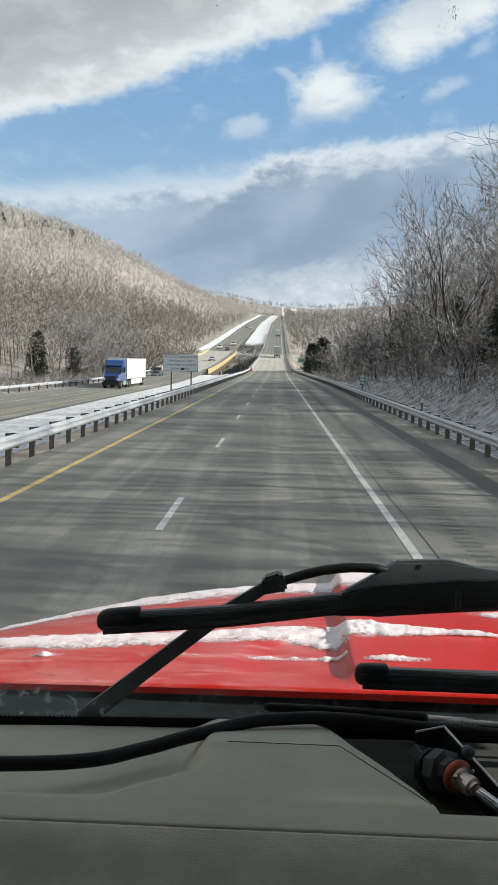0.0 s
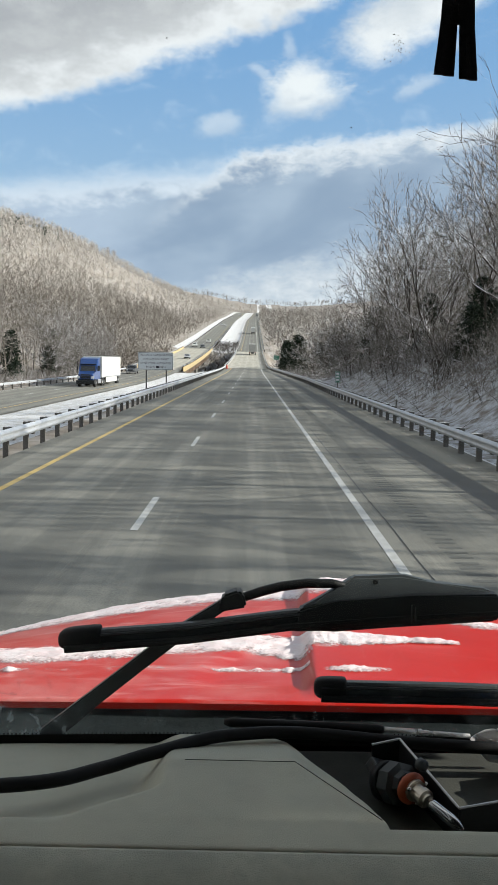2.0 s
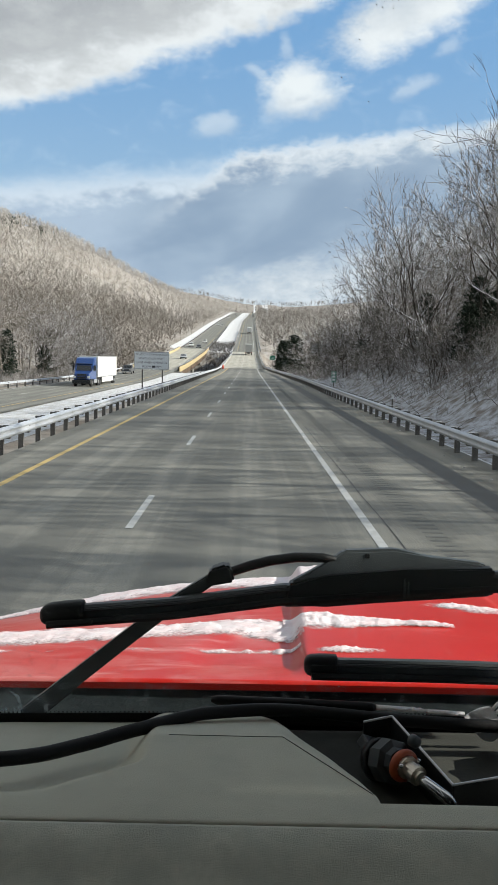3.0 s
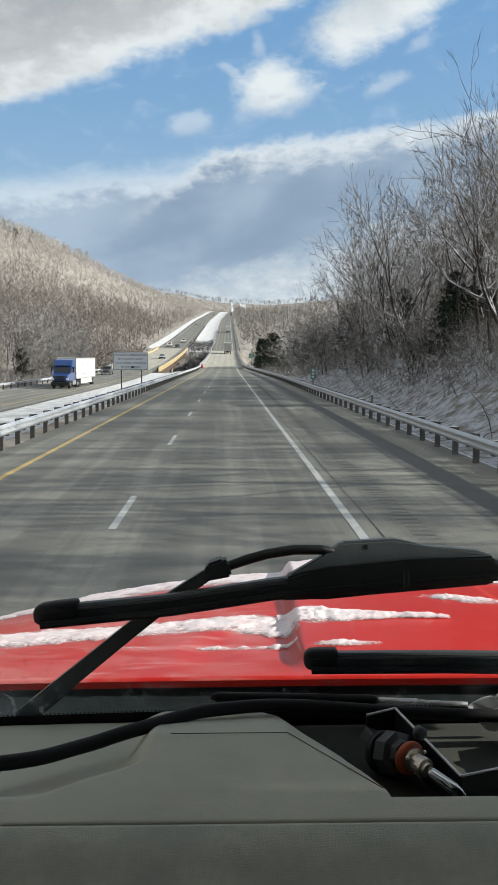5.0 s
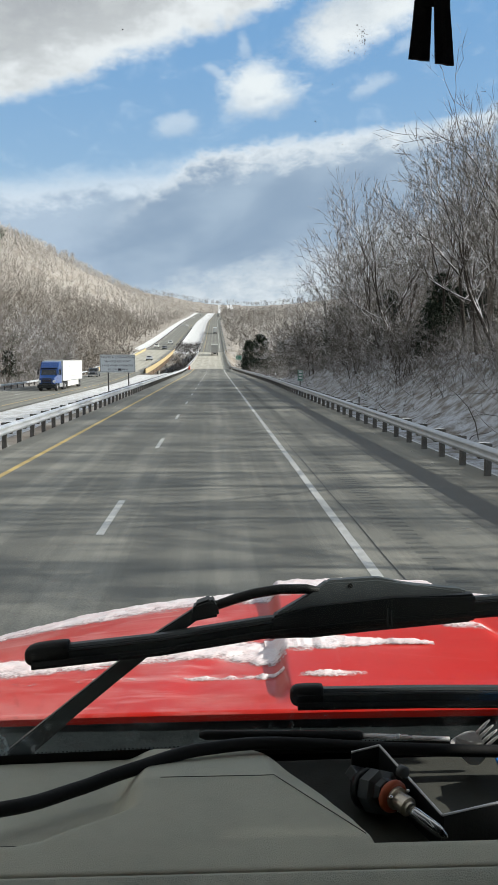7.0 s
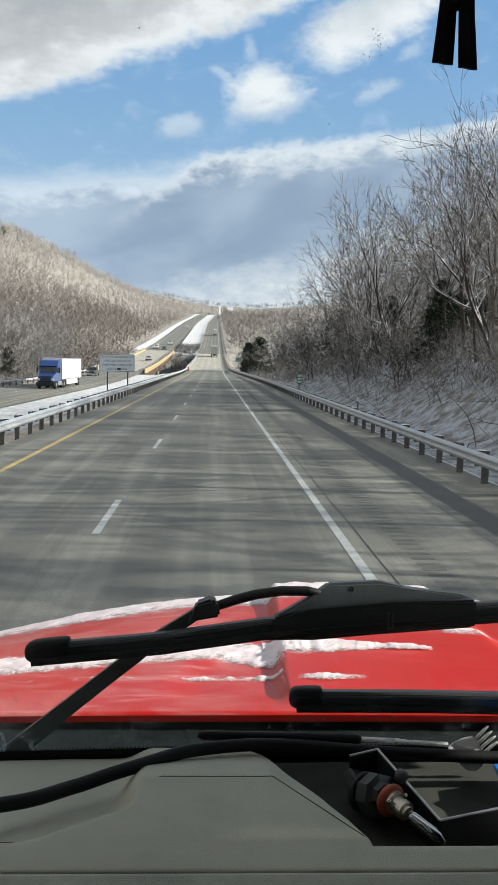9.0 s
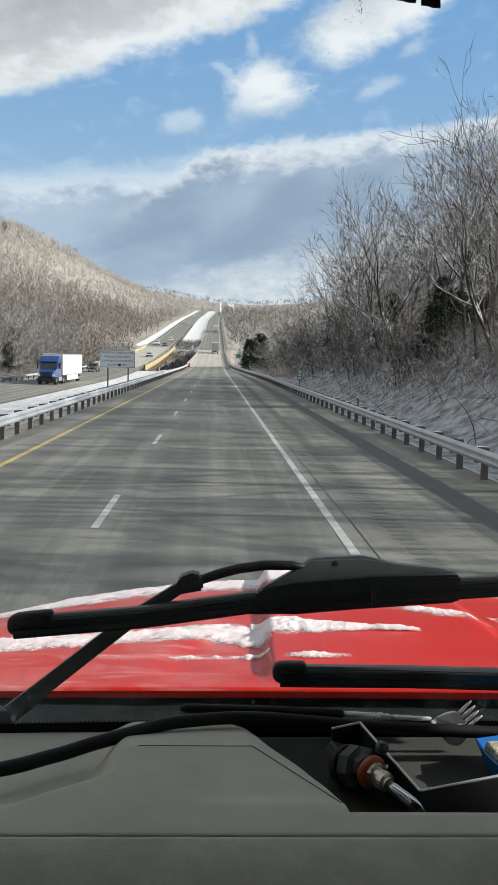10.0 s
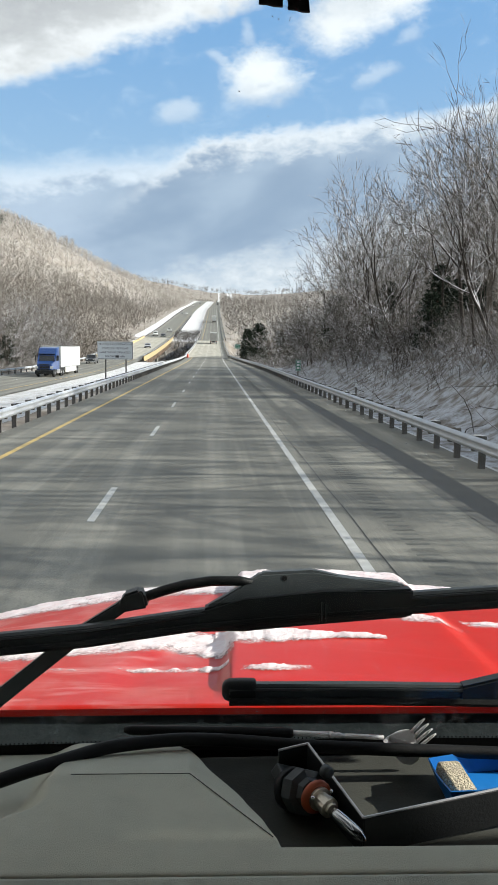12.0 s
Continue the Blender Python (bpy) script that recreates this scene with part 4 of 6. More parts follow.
def plant_woods():
    rng = np.random.default_rng(9)
    near = [low_tree(100 + i, h, 10, 5, 5, 0.020) for i, h in enumerate((12, 10, 13, 8))]
    mid = [low_tree(200 + i, h, 10, 5, 2, 0.055) for i, h in enumerate((12, 10, 13))]
    far = [low_tree(300 + i, h, 6, 2, 1, 0.115) for i, h in enumerate((9, 7.5, 10))]
    # foot of the hill beside the oncoming lanes
    spots = [(x, y) for y in np.arange(66, 200, 2.4) for x in (-33 - rng.random() * 5, -39 - rng.random() * 8, -48 - rng.random() * 10) if -x > y * 0.16]
    woods("woods_edge", "rimed leafless woods at the foot of the hill", near, spots, M_TREE_EDGE, 1, 1)
    spots = [(-32 - rng.random() ** 1.3 * 70, 200 + rng.random() * 260) for _ in range(760)]
    spots += [(-45 - rng.random() * 50, 120 + rng.random() * 120) for _ in range(220)]
    spots = [(x, y) for x, y in spots if not (-40 < x and 330 < y)]
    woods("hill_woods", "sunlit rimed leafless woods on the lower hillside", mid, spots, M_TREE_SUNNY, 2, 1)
    spots = []
    while len(spots) < 3400:
        y = 300 + rng.random() ** 0.8 * 1100
        x = road_x(y) - 46 - rng.random() * 210
        if -x < y * 0.36 + 30:
            spots.append((x, y))
    spots += [(-80 - rng.random() * 120, 110 + rng.random() * 300) for _ in range(650)]
    spots += [(-105 - rng.random() * 125, 250 + rng.random() * 450) for _ in range(1050)]
    spots += [(road_x(y) - 33.5 - rng.random() * 13, y) for y in 352 + rng.random(330) * 640]
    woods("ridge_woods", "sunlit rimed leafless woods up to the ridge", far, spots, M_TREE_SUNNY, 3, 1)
    # beyond the river and behind the roadside trees
    spots = [(road_x(y) + 6.8 + rng.random() ** 1.4 * 90, y) for y in 335 + rng.random(1100) ** 0.9 * 800]
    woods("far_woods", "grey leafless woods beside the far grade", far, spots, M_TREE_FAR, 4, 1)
    spots = [(9.5 + rng.random() ** 1.3 * 70, 205 + rng.random() * 125) for _ in range(130)]
    spots += [(26 + rng.random() * 55, 100 + rng.random() * 105) for _ in range(110)]
    woods("back_woods", "grey leafless woods behind the roadside trees", mid, spots, M_TREE, 5, 1)
    thick = [low_tree(400 + i, h, 12, 6, 6, 0.013) for i, h in enumerate((14, 12, 15, 9))]
    spots = [(15 + rng.random() * 24, 8 + rng.random() * 105) for _ in range(200)]
    woods("thicket", "dense leafless thicket behind the roadside trees", thick, spots, M_TREE_EDGE, 7, 1)
    spots = [(road_x(y) - 300 + rng.random() * 760, y) for y in 1345 + rng.random(1500) * 330]
    woods("skyline_woods", "leafless woods along the skyline beyond the crest", far, spots, M_TREE_EDGE, 6, 1)


def brush():
    """Tangled undergrowth on the bank and behind the rails."""
    rng = np.random.default_rng(12)
    rows = []
    for _ in range(2600):
        y = rng.uniform(8, 190) if rng.random() < 0.5 else rng.uniform(10, 90)
        x = 8.6 + rng.random() ** 0.8 * 9 if y < 120 else 7.4 + rng.random() * 8
        if y < 100 and x < 10.0 and rng.random() < 0.7:
            continue
        z, n = land(x, y), rng.integers(5, 9)
        tall = rng.uniform(0.6, 2.3)
        for _ in range(n):
            d = np.array([rng.normal(0, 0.5), rng.normal(0, 0.5), 1.0])
            joints = branch(rng, (x + rng.normal(0, 0.2), y + rng.normal(0, 0.2), z - 0.05), d, tall * rng.uniform(0.6, 1.2), 0.009, 3, 0.25, -0.05, rows, 0.5)
            for _ in range(3):
                p, w, r = joints[rng.integers(0, 3)]
                branch(rng, p, side_way(rng, w, rng.uniform(25, 70)), tall * rng.uniform(0.25, 0.5), 0.006, 1, 0.1, 0.0, rows, 0.6)
    tagged(dress("undergrowth", seg_mesh("undergrowth", rows, 1), M_BRUSH), "tangled grey-brown brush on the snowy bank", "brush", kind="stuff")
    rows = []
    for _ in range(1500):
        y = rng.uniform(70, 230)
        x = -30.4 - rng.random() * 6
        z, tall = land(x, y), rng.uniform(0.6, 1.8)
        for _ in range(6):
            d = np.array([rng.normal(0, 0.5), rng.normal(0, 0.5), 1.0])
            branch(rng, (x, y, z - 0.05), d, tall, 0.018, 2, 0.25, 0.0, rows, 0.5)
    tagged(dress("undergrowth", seg_mesh("undergrowth", rows, 1), M_BRUSH), "tan brush along the foot of the hill", "brush", kind="stuff")
    # the gully between the bridges
    rows = []
    for _ in range(520):
        y, x = rng.uniform(204, 400), rng.uniform(-16.6, -7.2)
        z, tall = land(x, y), rng.uniform(2.0, 5.0) * (0.5 if y > 332 else 1.0)
        for _ in range(7):
            d = np.array([rng.normal(0, 0.45), rng.normal(0, 0.45), 1.0])
            joints = branch(rng, (x, y, z - 0.1), d, tall, 0.045, 3, 0.22, 0.0, rows, 0.5)
            p, w, r = joints[rng.integers(0, 3)]
            branch(rng, p, side_way(rng, w, rng.uniform(25, 70)), tall * 0.4, 0.03, 2, 0.15, 0.0, rows, 0.6)
    tagged(dress("undergrowth", seg_mesh("undergrowth", rows, 1), M_TRUNK), "dark bare brush in the river gully between the bridges", "brush", kind="stuff")
    # fallen and bent branches on the slope
    rows = []
    for _ in range(90):
        y = rng.uniform(15, 110)
        x = rng.uniform(8, 12)
        branch(rng, (x, y, land(x, y) + 0.05), (rng.normal(-0.3, 0.4), rng.normal(0, 0.6), rng.uniform(0.0, 0.7)), rng.uniform(0.8, 3.0), 0.022, 5, 0.22, -0.06, rows, 0.4)
    tagged(dress("fallen_branches", seg_mesh("fallen_branches", rows), M_TREE), "fallen rimed branches on the snowy slope", "branches", kind="stuff")


stand_trees()
plant_cedars()
plant_woods()
brush()


def ridge_pines():
    """Small dark evergreens, far off along the hill's crest: tiers of ragged sprays."""
    rng = np.random.default_rng(77)
    verts, faces = [], []
    for _ in range(260):
        u, y = -rng.uniform(150, 196), rng.uniform(180, 1050)
        x = u + road_x(y)
        h, z0 = rng.uniform(5.0, 8.5), land(x, y)
        for tier in range(4):
            r, za, zb = h * 0.26 * (1 - tier * 0.21), z0 + h * (0.10 + 0.21 * tier), z0 + h * (0.46 + 0.18 * tier)
            n = 7
            b = len(verts)
            verts.append((x + rng.normal(0, 0.15), y, zb))
            for i in range(n):
                q, k = 2 * math.pi * i / n + tier, r * rng.uniform(0.65, 1.15)
                verts.append((x + k * math.cos(q), y + k * math.sin(q), za + rng.uniform(-0.4, 0.4)))
            faces += [(b, b + 1 + i, b + 1 + (i + 1) % n) for i in range(n)]
    me = bpy.data.meshes.new("ridge_pines")
    me.from_pydata(verts, [], faces)
    tagged(dress("ridge_pines", me, M_NEEDLE), "small dark pines along the hill's crest", "trees", kind="stuff")


ridge_pines()


# ---------------------------------------------------------------- signs
def post_sign(name, label, x, y, z0, w, h, lift, mat, edge_mat, posts, facing=0.0):
    s = thing(name, label, "road sign", at=(x, y, z0))
    s.matrix_basis = Matrix.Translation((x, y, z0)) @ pose(0, 0, 0, 0, 0, facing)
    bm = bmesh.new()
    box(bm, -w / 2, w / 2, -0.012, 0.012, lift, lift + h, bevel=0.006)
    panel = part("panel", bm, mat, s)
    for x0, x1, a, b in ((-w / 2 + 0.03, w / 2 - 0.03, lift + 0.03, lift + 0.055), (-w / 2 + 0.03, w / 2 - 0.03, lift + h - 0.055, lift + h - 0.03),
                         (-w / 2 + 0.03, -w / 2 + 0.055, lift + 0.056, lift + h - 0.056), (w / 2 - 0.055, w / 2 - 0.03, lift + 0.056, lift + h - 0.056)):
        bm = bmesh.new()
        box(bm, x0, x1, -0.017, -0.013, a, b)
        part("border", bm, edge_mat, panel)
    for px in posts:
        bm = bmesh.new()
        prism(bm, [(px - 0.05, -1.2), (px + 0.05, -1.2), (px + 0.05, lift + h - 0.1), (px - 0.05, lift + h - 0.1)], 0.013, 0.09)
        part("post", bm, M_POST, s)
    return s, panel


z0 = land(-7.75, 66)
sign, panel = post_sign("lane_sign", "white lane-use sign with dark lettering on two posts", -7.75, 66, z0, 2.8, 1.4, 1.42 - z0, M_SIGN_WHITE, M_LETTER_DARK, (-0.75, 0.85))
up = pose(0, 0, 0, 90, 0, 0)
for i, text in enumerate(("TRUCKS & COMBINATION", "VEHICLES USE RIGHT", "LANE WHEN OPERATED", "BELOW      MPH")):
    words(text, 0.212, M_LETTER_DARK, Matrix.Translation((0, -0.016, 1.42 - z0 + 1.18 - i * 0.32)) @ up, panel)
bm = bmesh.new()
box(bm, 0.02, 0.30, -0.018, -0.014, 1.42 - z0 + 0.14, 1.42 - z0 + 0.31)
part("legend_bar", bm, M_LETTER_DARK, panel)

z0 = road_z(162) - 0.3
sign, panel = post_sign("river_sign", "green river name sign with white lettering on one post", 3.9 + 0.7, 162, z0, 1.1, 0.85, 2.35 - z0, M_SIGN_GREEN, M_SIGN_WHITE, (0.0,))
words("James", 0.30, M_SIGN_WHITE, Matrix.Translation((0, -0.016, 2.35 - z0 + 0.58)) @ up, panel)
words("River", 0.30, M_SIGN_WHITE, Matrix.Translation((0, -0.016, 2.35 - z0 + 0.26)) @ up, panel)

z0 = land(7.3, 71)
sign, panel = post_sign("mile_marker", "small green roadside marker among the brush", 7.3, 71, z0, 0.45, 0.95, 1.0, M_SIGN_GREEN, M_SIGN_WHITE, (0.0,))
for i in range(3):
    bm = bmesh.new()
    box(bm, -0.12, 0.12, -0.018, -0.014, 1.15 + i * 0.26, 1.33 + i * 0.26)
    part("legend_bar", bm, M_SIGN_WHITE, panel)


# ---------------------------------------------------------------- traffic, standing
def wheel(parent, x, y, r, w):
    bm = bmesh.new()
    lathe(bm, (x - w / 2, y, r), (x + w / 2, y, r), [(0, r * 0.62), (0.001, r * 0.9), (w * 0.15, r), (w * 0.85, r), (w - 0.001, r * 0.9), (w, r * 0.62)], 18)
    ty = part("wheel", bm, M_TYRE, parent, smooth=True)
    bm = bmesh.new()
    lathe(bm, (x - w / 2 - 0.01, y, r), (x + w / 2 + 0.01, y, r), [(0, 0.001), (0.002, r * 0.25), (0.02, r * 0.58), (w, r * 0.58), (w + 0.018, r * 0.25), (w + 0.02, 0.001)], 14)
    part("rim", bm, M_ALU, ty, smooth=True)


def slab(parent, name, mat, outline, half, label="", bevel=0.05):
    """A body seen from the side (along, up), pushed out to both sides and rounded."""
    bm = bmesh.new()
    prism(bm, [(a, b) for a, b in outline], -half, half)
    bmesh.ops.bevel(bm, geom=list(bm.edges), offset=bevel, segments=2, affect="EDGES", profile=0.5)
    bmesh.ops.transform(bm, matrix=pose(0, 0, 0, 0, 0, 90), verts=bm.verts)
    return part(name, bm, mat, parent, label)


def pane(parent, quad, mat=None, name="window"):
    """A thin panel on a body, from four corners."""
    bm = bmesh.new()
    q = [Vector(p) for p in quad]
    n = (q[1] - q[0]).cross(q[2] - q[0]).normalized()
    a = [bm.verts.new(p + n * 0.012) for p in q]
    b = [bm.verts.new(p - n * 0.02) for p in q]
    bm.faces.new(a)
    bm.faces.new(b[::-1])
    for i in range(4):
        bm.faces.new((a[i], b[i], b[(i + 1) % 4], a[(i + 1) % 4]))
    part(name, bm, mat or M_DARK_GLASS, parent)


def semi_truck():
    """Tractor and box trailer; it points along -y."""
    t = thing("semi_truck", "blue tractor pulling a long white box trailer", "truck")
    cab = slab(t, "cab", M_BLUE_CAB, [(-0.2, 0.9), (-0.2, 1.7), (1.25, 2.0), (1.75, 3.0), (2.4, 3.75), (3.9, 3.9), (3.9, 0.9)], 1.22, bevel=0.12)
    for v in cab.data.vertices:      # the hood narrows towards the nose
        if v.co.y < 1.35:
            v.co.x *= 0.80 + 0.12 * max(0, v.co.y)
    pane(cab, [(-1.0, 1.28, 2.08), (1.0, 1.28, 2.08), (0.92, 1.74, 2.92), (-0.92, 1.74, 2.92)][::-1], name="windshield")
    for s in (-1, 1):
        pane(cab, [(s * 1.225, 1.75, 2.1), (s * 1.225, 2.55, 2.1), (s * 1.225, 2.55, 2.8), (s * 1.225, 1.95, 2.8)])
        bm = bmesh.new()
        box(bm, s * 0.95 - 0.18, s * 0.95 + 0.18, -0.24, -0.19, 1.1, 1.4, bevel=0.02)
        part("headlight", bm, M_LAMP_LENS, cab)
        bm = bmesh.new()
        box(bm, s * 1.45 - 0.1, s * 1.45 + 0.1, 1.5, 1.6, 2.1, 2.8, bevel=0.03)
        part("mirror", bm, M_BLACK_PLASTIC, cab)
    bm = bmesh.new()
    box(bm, -0.6, 0.6, -0.25, -0.19, 0.95, 1.68, bevel=0.03)
    grille = part("grille", bm, M_BLACK_PLASTIC, cab)
    for z in (1.12, 1.32, 1.52):
        bm = bmesh.new()
        box(bm, -0.58, 0.58, -0.27, -0.25, z - 0.025, z + 0.025)
        part("grille_bar", bm, M_BLUE_CAB, grille)
    bm = bmesh.new()
    box(bm, -1.2, 1.2, -0.38, -0.1, 0.4, 0.88, bevel=0.06)
    part("bumper", bm, M_BLACK_PLASTIC, t)
    bm = bmesh.new()
    box(bm, -1.05, 1.05, 1.55, 1.80, 2.92, 3.02, bevel=0.02)
    part("sun_visor", bm, M_BLACK_PLASTIC, cab)
    for s in (-1, 1):
        bm = bmesh.new()
        box(bm, s * 1.18 - 0.06, s * 1.18 + 0.06, 2.2, 4.4, 0.42, 0.98, bevel=0.04)
        part("tank_fairing", bm, M_ALU, t)
        pane(cab, [(s * 1.225, 2.95, 2.2), (s * 1.225, 3.45, 2.2), (s * 1.225, 3.45, 2.7), (s * 1.225, 2.95, 2.7)])
        bm = bmesh.new()
        box(bm, s * 1.27 - 0.02, s * 1.27 + 0.02, 8.0, 17.0, 0.42, 1.14, bevel=0.01)
        part("side_skirt", bm, M_WHITE_PAINT, t)
        bm = bmesh.new()      # the maker's mark and a line of lettering, as plain shapes
        box(bm, s * 1.302 - 0.004, s * 1.302 + 0.004, 8.0, 15.0, 1.72, 1.84)
        part("marking", bm, M_SILVER_PAINT, t)
        bm = bmesh.new()
        lathe(bm, (s * 1.298, 9.3, 3.2), (s * 1.306, 9.3, 3.2), [(0, 0.34), (0.008, 0.34)], 7)
        part("marking", bm, M_SILVER_PAINT, t)
    bm = bmesh.new()
    box(bm, -0.5, 0.5, 0.2, 7.5, 0.6, 0.95)
    part("chassis", bm, M_BLACK_PLASTIC, t)
    bm = bmesh.new()
    box(bm, -1.3, 1.3, 4.6, 20.5, 1.15, 4.05, bevel=0.04)
    tr = part("trailer", bm, M_WHITE_PAINT, t, "plain white box trailer")
    for z in (1.2, 4.0):
        for s in (-1, 1):
            bm = bmesh.new()
            box(bm, s * 1.31 - 0.02, s * 1.31 + 0.02, 4.62, 20.48, z - 0.06, z + 0.06)
            part("trim_rail", bm, M_ALU, tr)
    for y, r in ((0.9, 0.52), (5.6, 0.52), (6.8, 0.52), (18.0, 0.52), (19.2, 0.52)):
        for s in (-1, 1):
            wheel(t, s * 1.02, y, r, 0.34)
    return t


def pickup(mat, label, boxy):
    """A car or small truck; it points along -y."""
    c = thing("pickup_truck" if boxy else "car", label, "pickup" if boxy else "car", "vehicles on the highway")
    if boxy:
        line = [(0, 0.45), (0.02, 1.0), (1.35, 1.15), (1.9, 1.8), (3.5, 1.82), (3.7, 1.2), (5.6, 1.2), (5.6, 0.5)]
    else:
        line = [(0, 0.35), (0.05, 0.75), (1.2, 0.95), (2.0, 1.42), (3.3, 1.45), (4.2, 1.0), (4.6, 0.95), (4.65, 0.4)]
    body = slab(c, "body", mat, line, 0.92, bevel=0.07)
    g = line[2:5]
    pane(body, [(-0.75, g[0][0] + 0.08, g[0][1] + 0.1), (0.75, g[0][0] + 0.08, g[0][1] + 0.1), (0.68, g[1][0] - 0.06, g[1][1] - 0.06), (-0.68, g[1][0] - 0.06, g[1][1] - 0.06)][::-1], name="windshield")
    for s in (-1, 1):
        pane(body, [(s * 0.925, g[0][0] + 0.5, g[0][1] + 0.12), (s * 0.925, g[2][0] - 0.05, g[0][1] + 0.12), (s * 0.925, g[2][0] - 0.15, g[2][1] - 0.12), (s * 0.925, g[1][0] + 0.1, g[2][1] - 0.12)])
        bm = bmesh.new()
        box(bm, s * 0.68 - 0.16, s * 0.68 + 0.16, -0.03, 0.02, line[1][1] - 0.22, line[1][1] - 0.04, bevel=0.01)
        part("headlight", bm, M_LAMP_LENS, body)
        for y in (line[-1][0] * 0.18, line[-1][0] * 0.8):
            wheel(c, s * 0.84, y, 0.36 if boxy else 0.32, 0.22)
    bm = bmesh.new()
    box(bm, -0.9, 0.9, -0.08, 0.05, 0.32, 0.55, bevel=0.03)
    part("bumper", bm, M_CHROME if boxy else M_BLACK_PLASTIC, body)
    return c


def box_truck(mat, label):
    """A lorry seen from behind; it points along +y."""
    t = thing("box_truck", label, "truck", "vehicles on the highway")
    bm = bmesh.new()
    box(bm, -1.28, 1.28, 0, 9.0, 1.1, 3.95, bevel=0.04)
    b = part("cargo_box", bm, mat, t)
    for x in (-0.62, 0.62):
        bm = bmesh.new()
        box(bm, x - 0.58, x + 0.58, -0.02, -0.002, 1.2, 3.8, bevel=0.005)
        part("rear_door", bm, mat, b)
    for s in (-1, 1):
        bm = bmesh.new()
        box(bm, s * 1.05 - 0.12, s * 1.05 + 0.12, -0.04, 0.0, 0.95, 1.08)
        part("tail_light", bm, M_RED_LENS, b)
        for y in (1.4, 2.6, 9.8):
            wheel(t, s * 1.0, y, 0.5, 0.3)
    bm = bmesh.new()
    box(bm, -1.2, 1.2, 9.2, 11.2, 0.6, 3.0, bevel=0.12)
    part("cab", bm, mat, t)
    bm = bmesh.new()
    box(bm, -0.5, 0.5, 0.2, 10.8, 0.55, 1.05)
    part("chassis", bm, M_BLACK_PLASTIC, t)
    return t


def put(ob, x, y, zfn, turn=0):
    dz = math.degrees(math.atan2(zfn(y + 3) - zfn(y - 3), 6))
    ob.matrix_basis = Matrix.Translation((x + road_x(y), y, zfn(y) + 0.012)) @ pose(0, 0, 0, dz, 0, turn)
    return ob


put(semi_truck(), -22.0, 109, other_z)
dark = put(pickup(M_DARK_PAINT, "dark pickup coming up behind the sign", True), -25.4, 172, other_z)
white = put(pickup(M_WHITE_PAINT, "white pickup on the far grade", True), -25.6, 362, other_z)
silver = put(pickup(M_SILVER_PAINT, "silver car on the oncoming bridge approach", False), -21.4, 268, other_z)
blackcar = put(pickup(M_DARK_PAINT, "dark car on the far grade", False), -21.6, 352, other_z)
for src, x, y in ((white, -21.5, 398), (white, -21.5, 640), (silver, -25.5, 655), (white, -25.4, 900), (silver, -21.5, 985), (white, -25.4, 1060)):
    put(copy_thing(src, Matrix.Identity(4)), x, y, other_z)
brown = put(box_truck(M_BROWN_PAINT, "pale grey box truck driving ahead on the bridge"), -0.2, 300, road_z)
pale = put(box_truck(M_WHITE_PAINT, "white box truck driving ahead up the grade"), -0.2, 520, road_z)
put(copy_thing(brown, Matrix.Identity(4)), -0.2, 960, road_z)


# ---------------------------------------------------------------- odds and ends by the road
def delineator(x, y, zfn):
    d = thing("delineator", "thin dark marker post with a pale reflector", "marker post", "marker posts")
    bm = bmesh.new()
    prism(bm, [(-0.04, -0.3), (0.04, -0.3), (0.035, 1.3), (-0.035, 1.3)], -0.012, 0.012)
    part("stake", bm, M_POST, d)
    bm = bmesh.new()
    box(bm, -0.045, 0.045, -0.02, -0.013, 1.05, 1.28, bevel=0.004)
    part("reflector", bm, M_SIGN_WHITE, d)
    d.matrix_basis = Matrix.Translation((x, y, zfn))


delineator(7.0, 40, land(7.0, 40))
delineator(7.0, 96, land(7.0, 96))
bar = thing("crash_cushion", "orange-red plastic barrier at the bridge's end", "barrier", at=(-5.9, BRIDGE0 - 3, road_z(BRIDGE0 - 3)))
for i in range(3):
    bm = bmesh.new()
    prism(bm, [(-0.25, 0), (0.25, 0), (0.16, 0.35), (0.10, 0.85), (-0.10, 0.85), (-0.16, 0.35)], i * 1.0, i * 1.0 + 0.95)
    part("barrier_cell", bm, M_ORANGE_BARREL, bar)
# crumbs of snow and grit on the shoulder
rng = np.random.default_rng(31)
bm = bmesh.new()
for _ in range(60):
    y = rng.uniform(6, 110)
    x = ramp(y, RIGHT_RAIL) - abs(rng.normal(0.0, 0.35)) if rng.random() < 0.8 else rng.uniform(-5.8, -5.1)
    r = rng.uniform(0.008, 0.028)
    q = bmesh.ops.create_icosphere(bm, subdivisions=1, radius=r)
    bmesh.ops.transform(bm, matrix=Matrix.Translation((x, y, road_z(y) + r * 0.2)) @ Matrix.Diagonal((1.5, 1.2, 0.6, 1)), verts=q["verts"])
tagged(part("snow_crumbs", bm, M_SNOW), "scattered crumbs of snow on the shoulder", "snow", kind="stuff")


# ---------------------------------------------------------------- the truck that carries the camera
truck = thing("truck", "red conventional truck with snow on its hood", "truck")


def bulge(u, v):
    return ease(u, 0.062 + 0.05 * (v - 1), 0.088 + 0.05 * (v - 1)) * ease(-u, -0.505 - 0.06 * (v - 1), -0.455 - 0.06 * (v - 1))


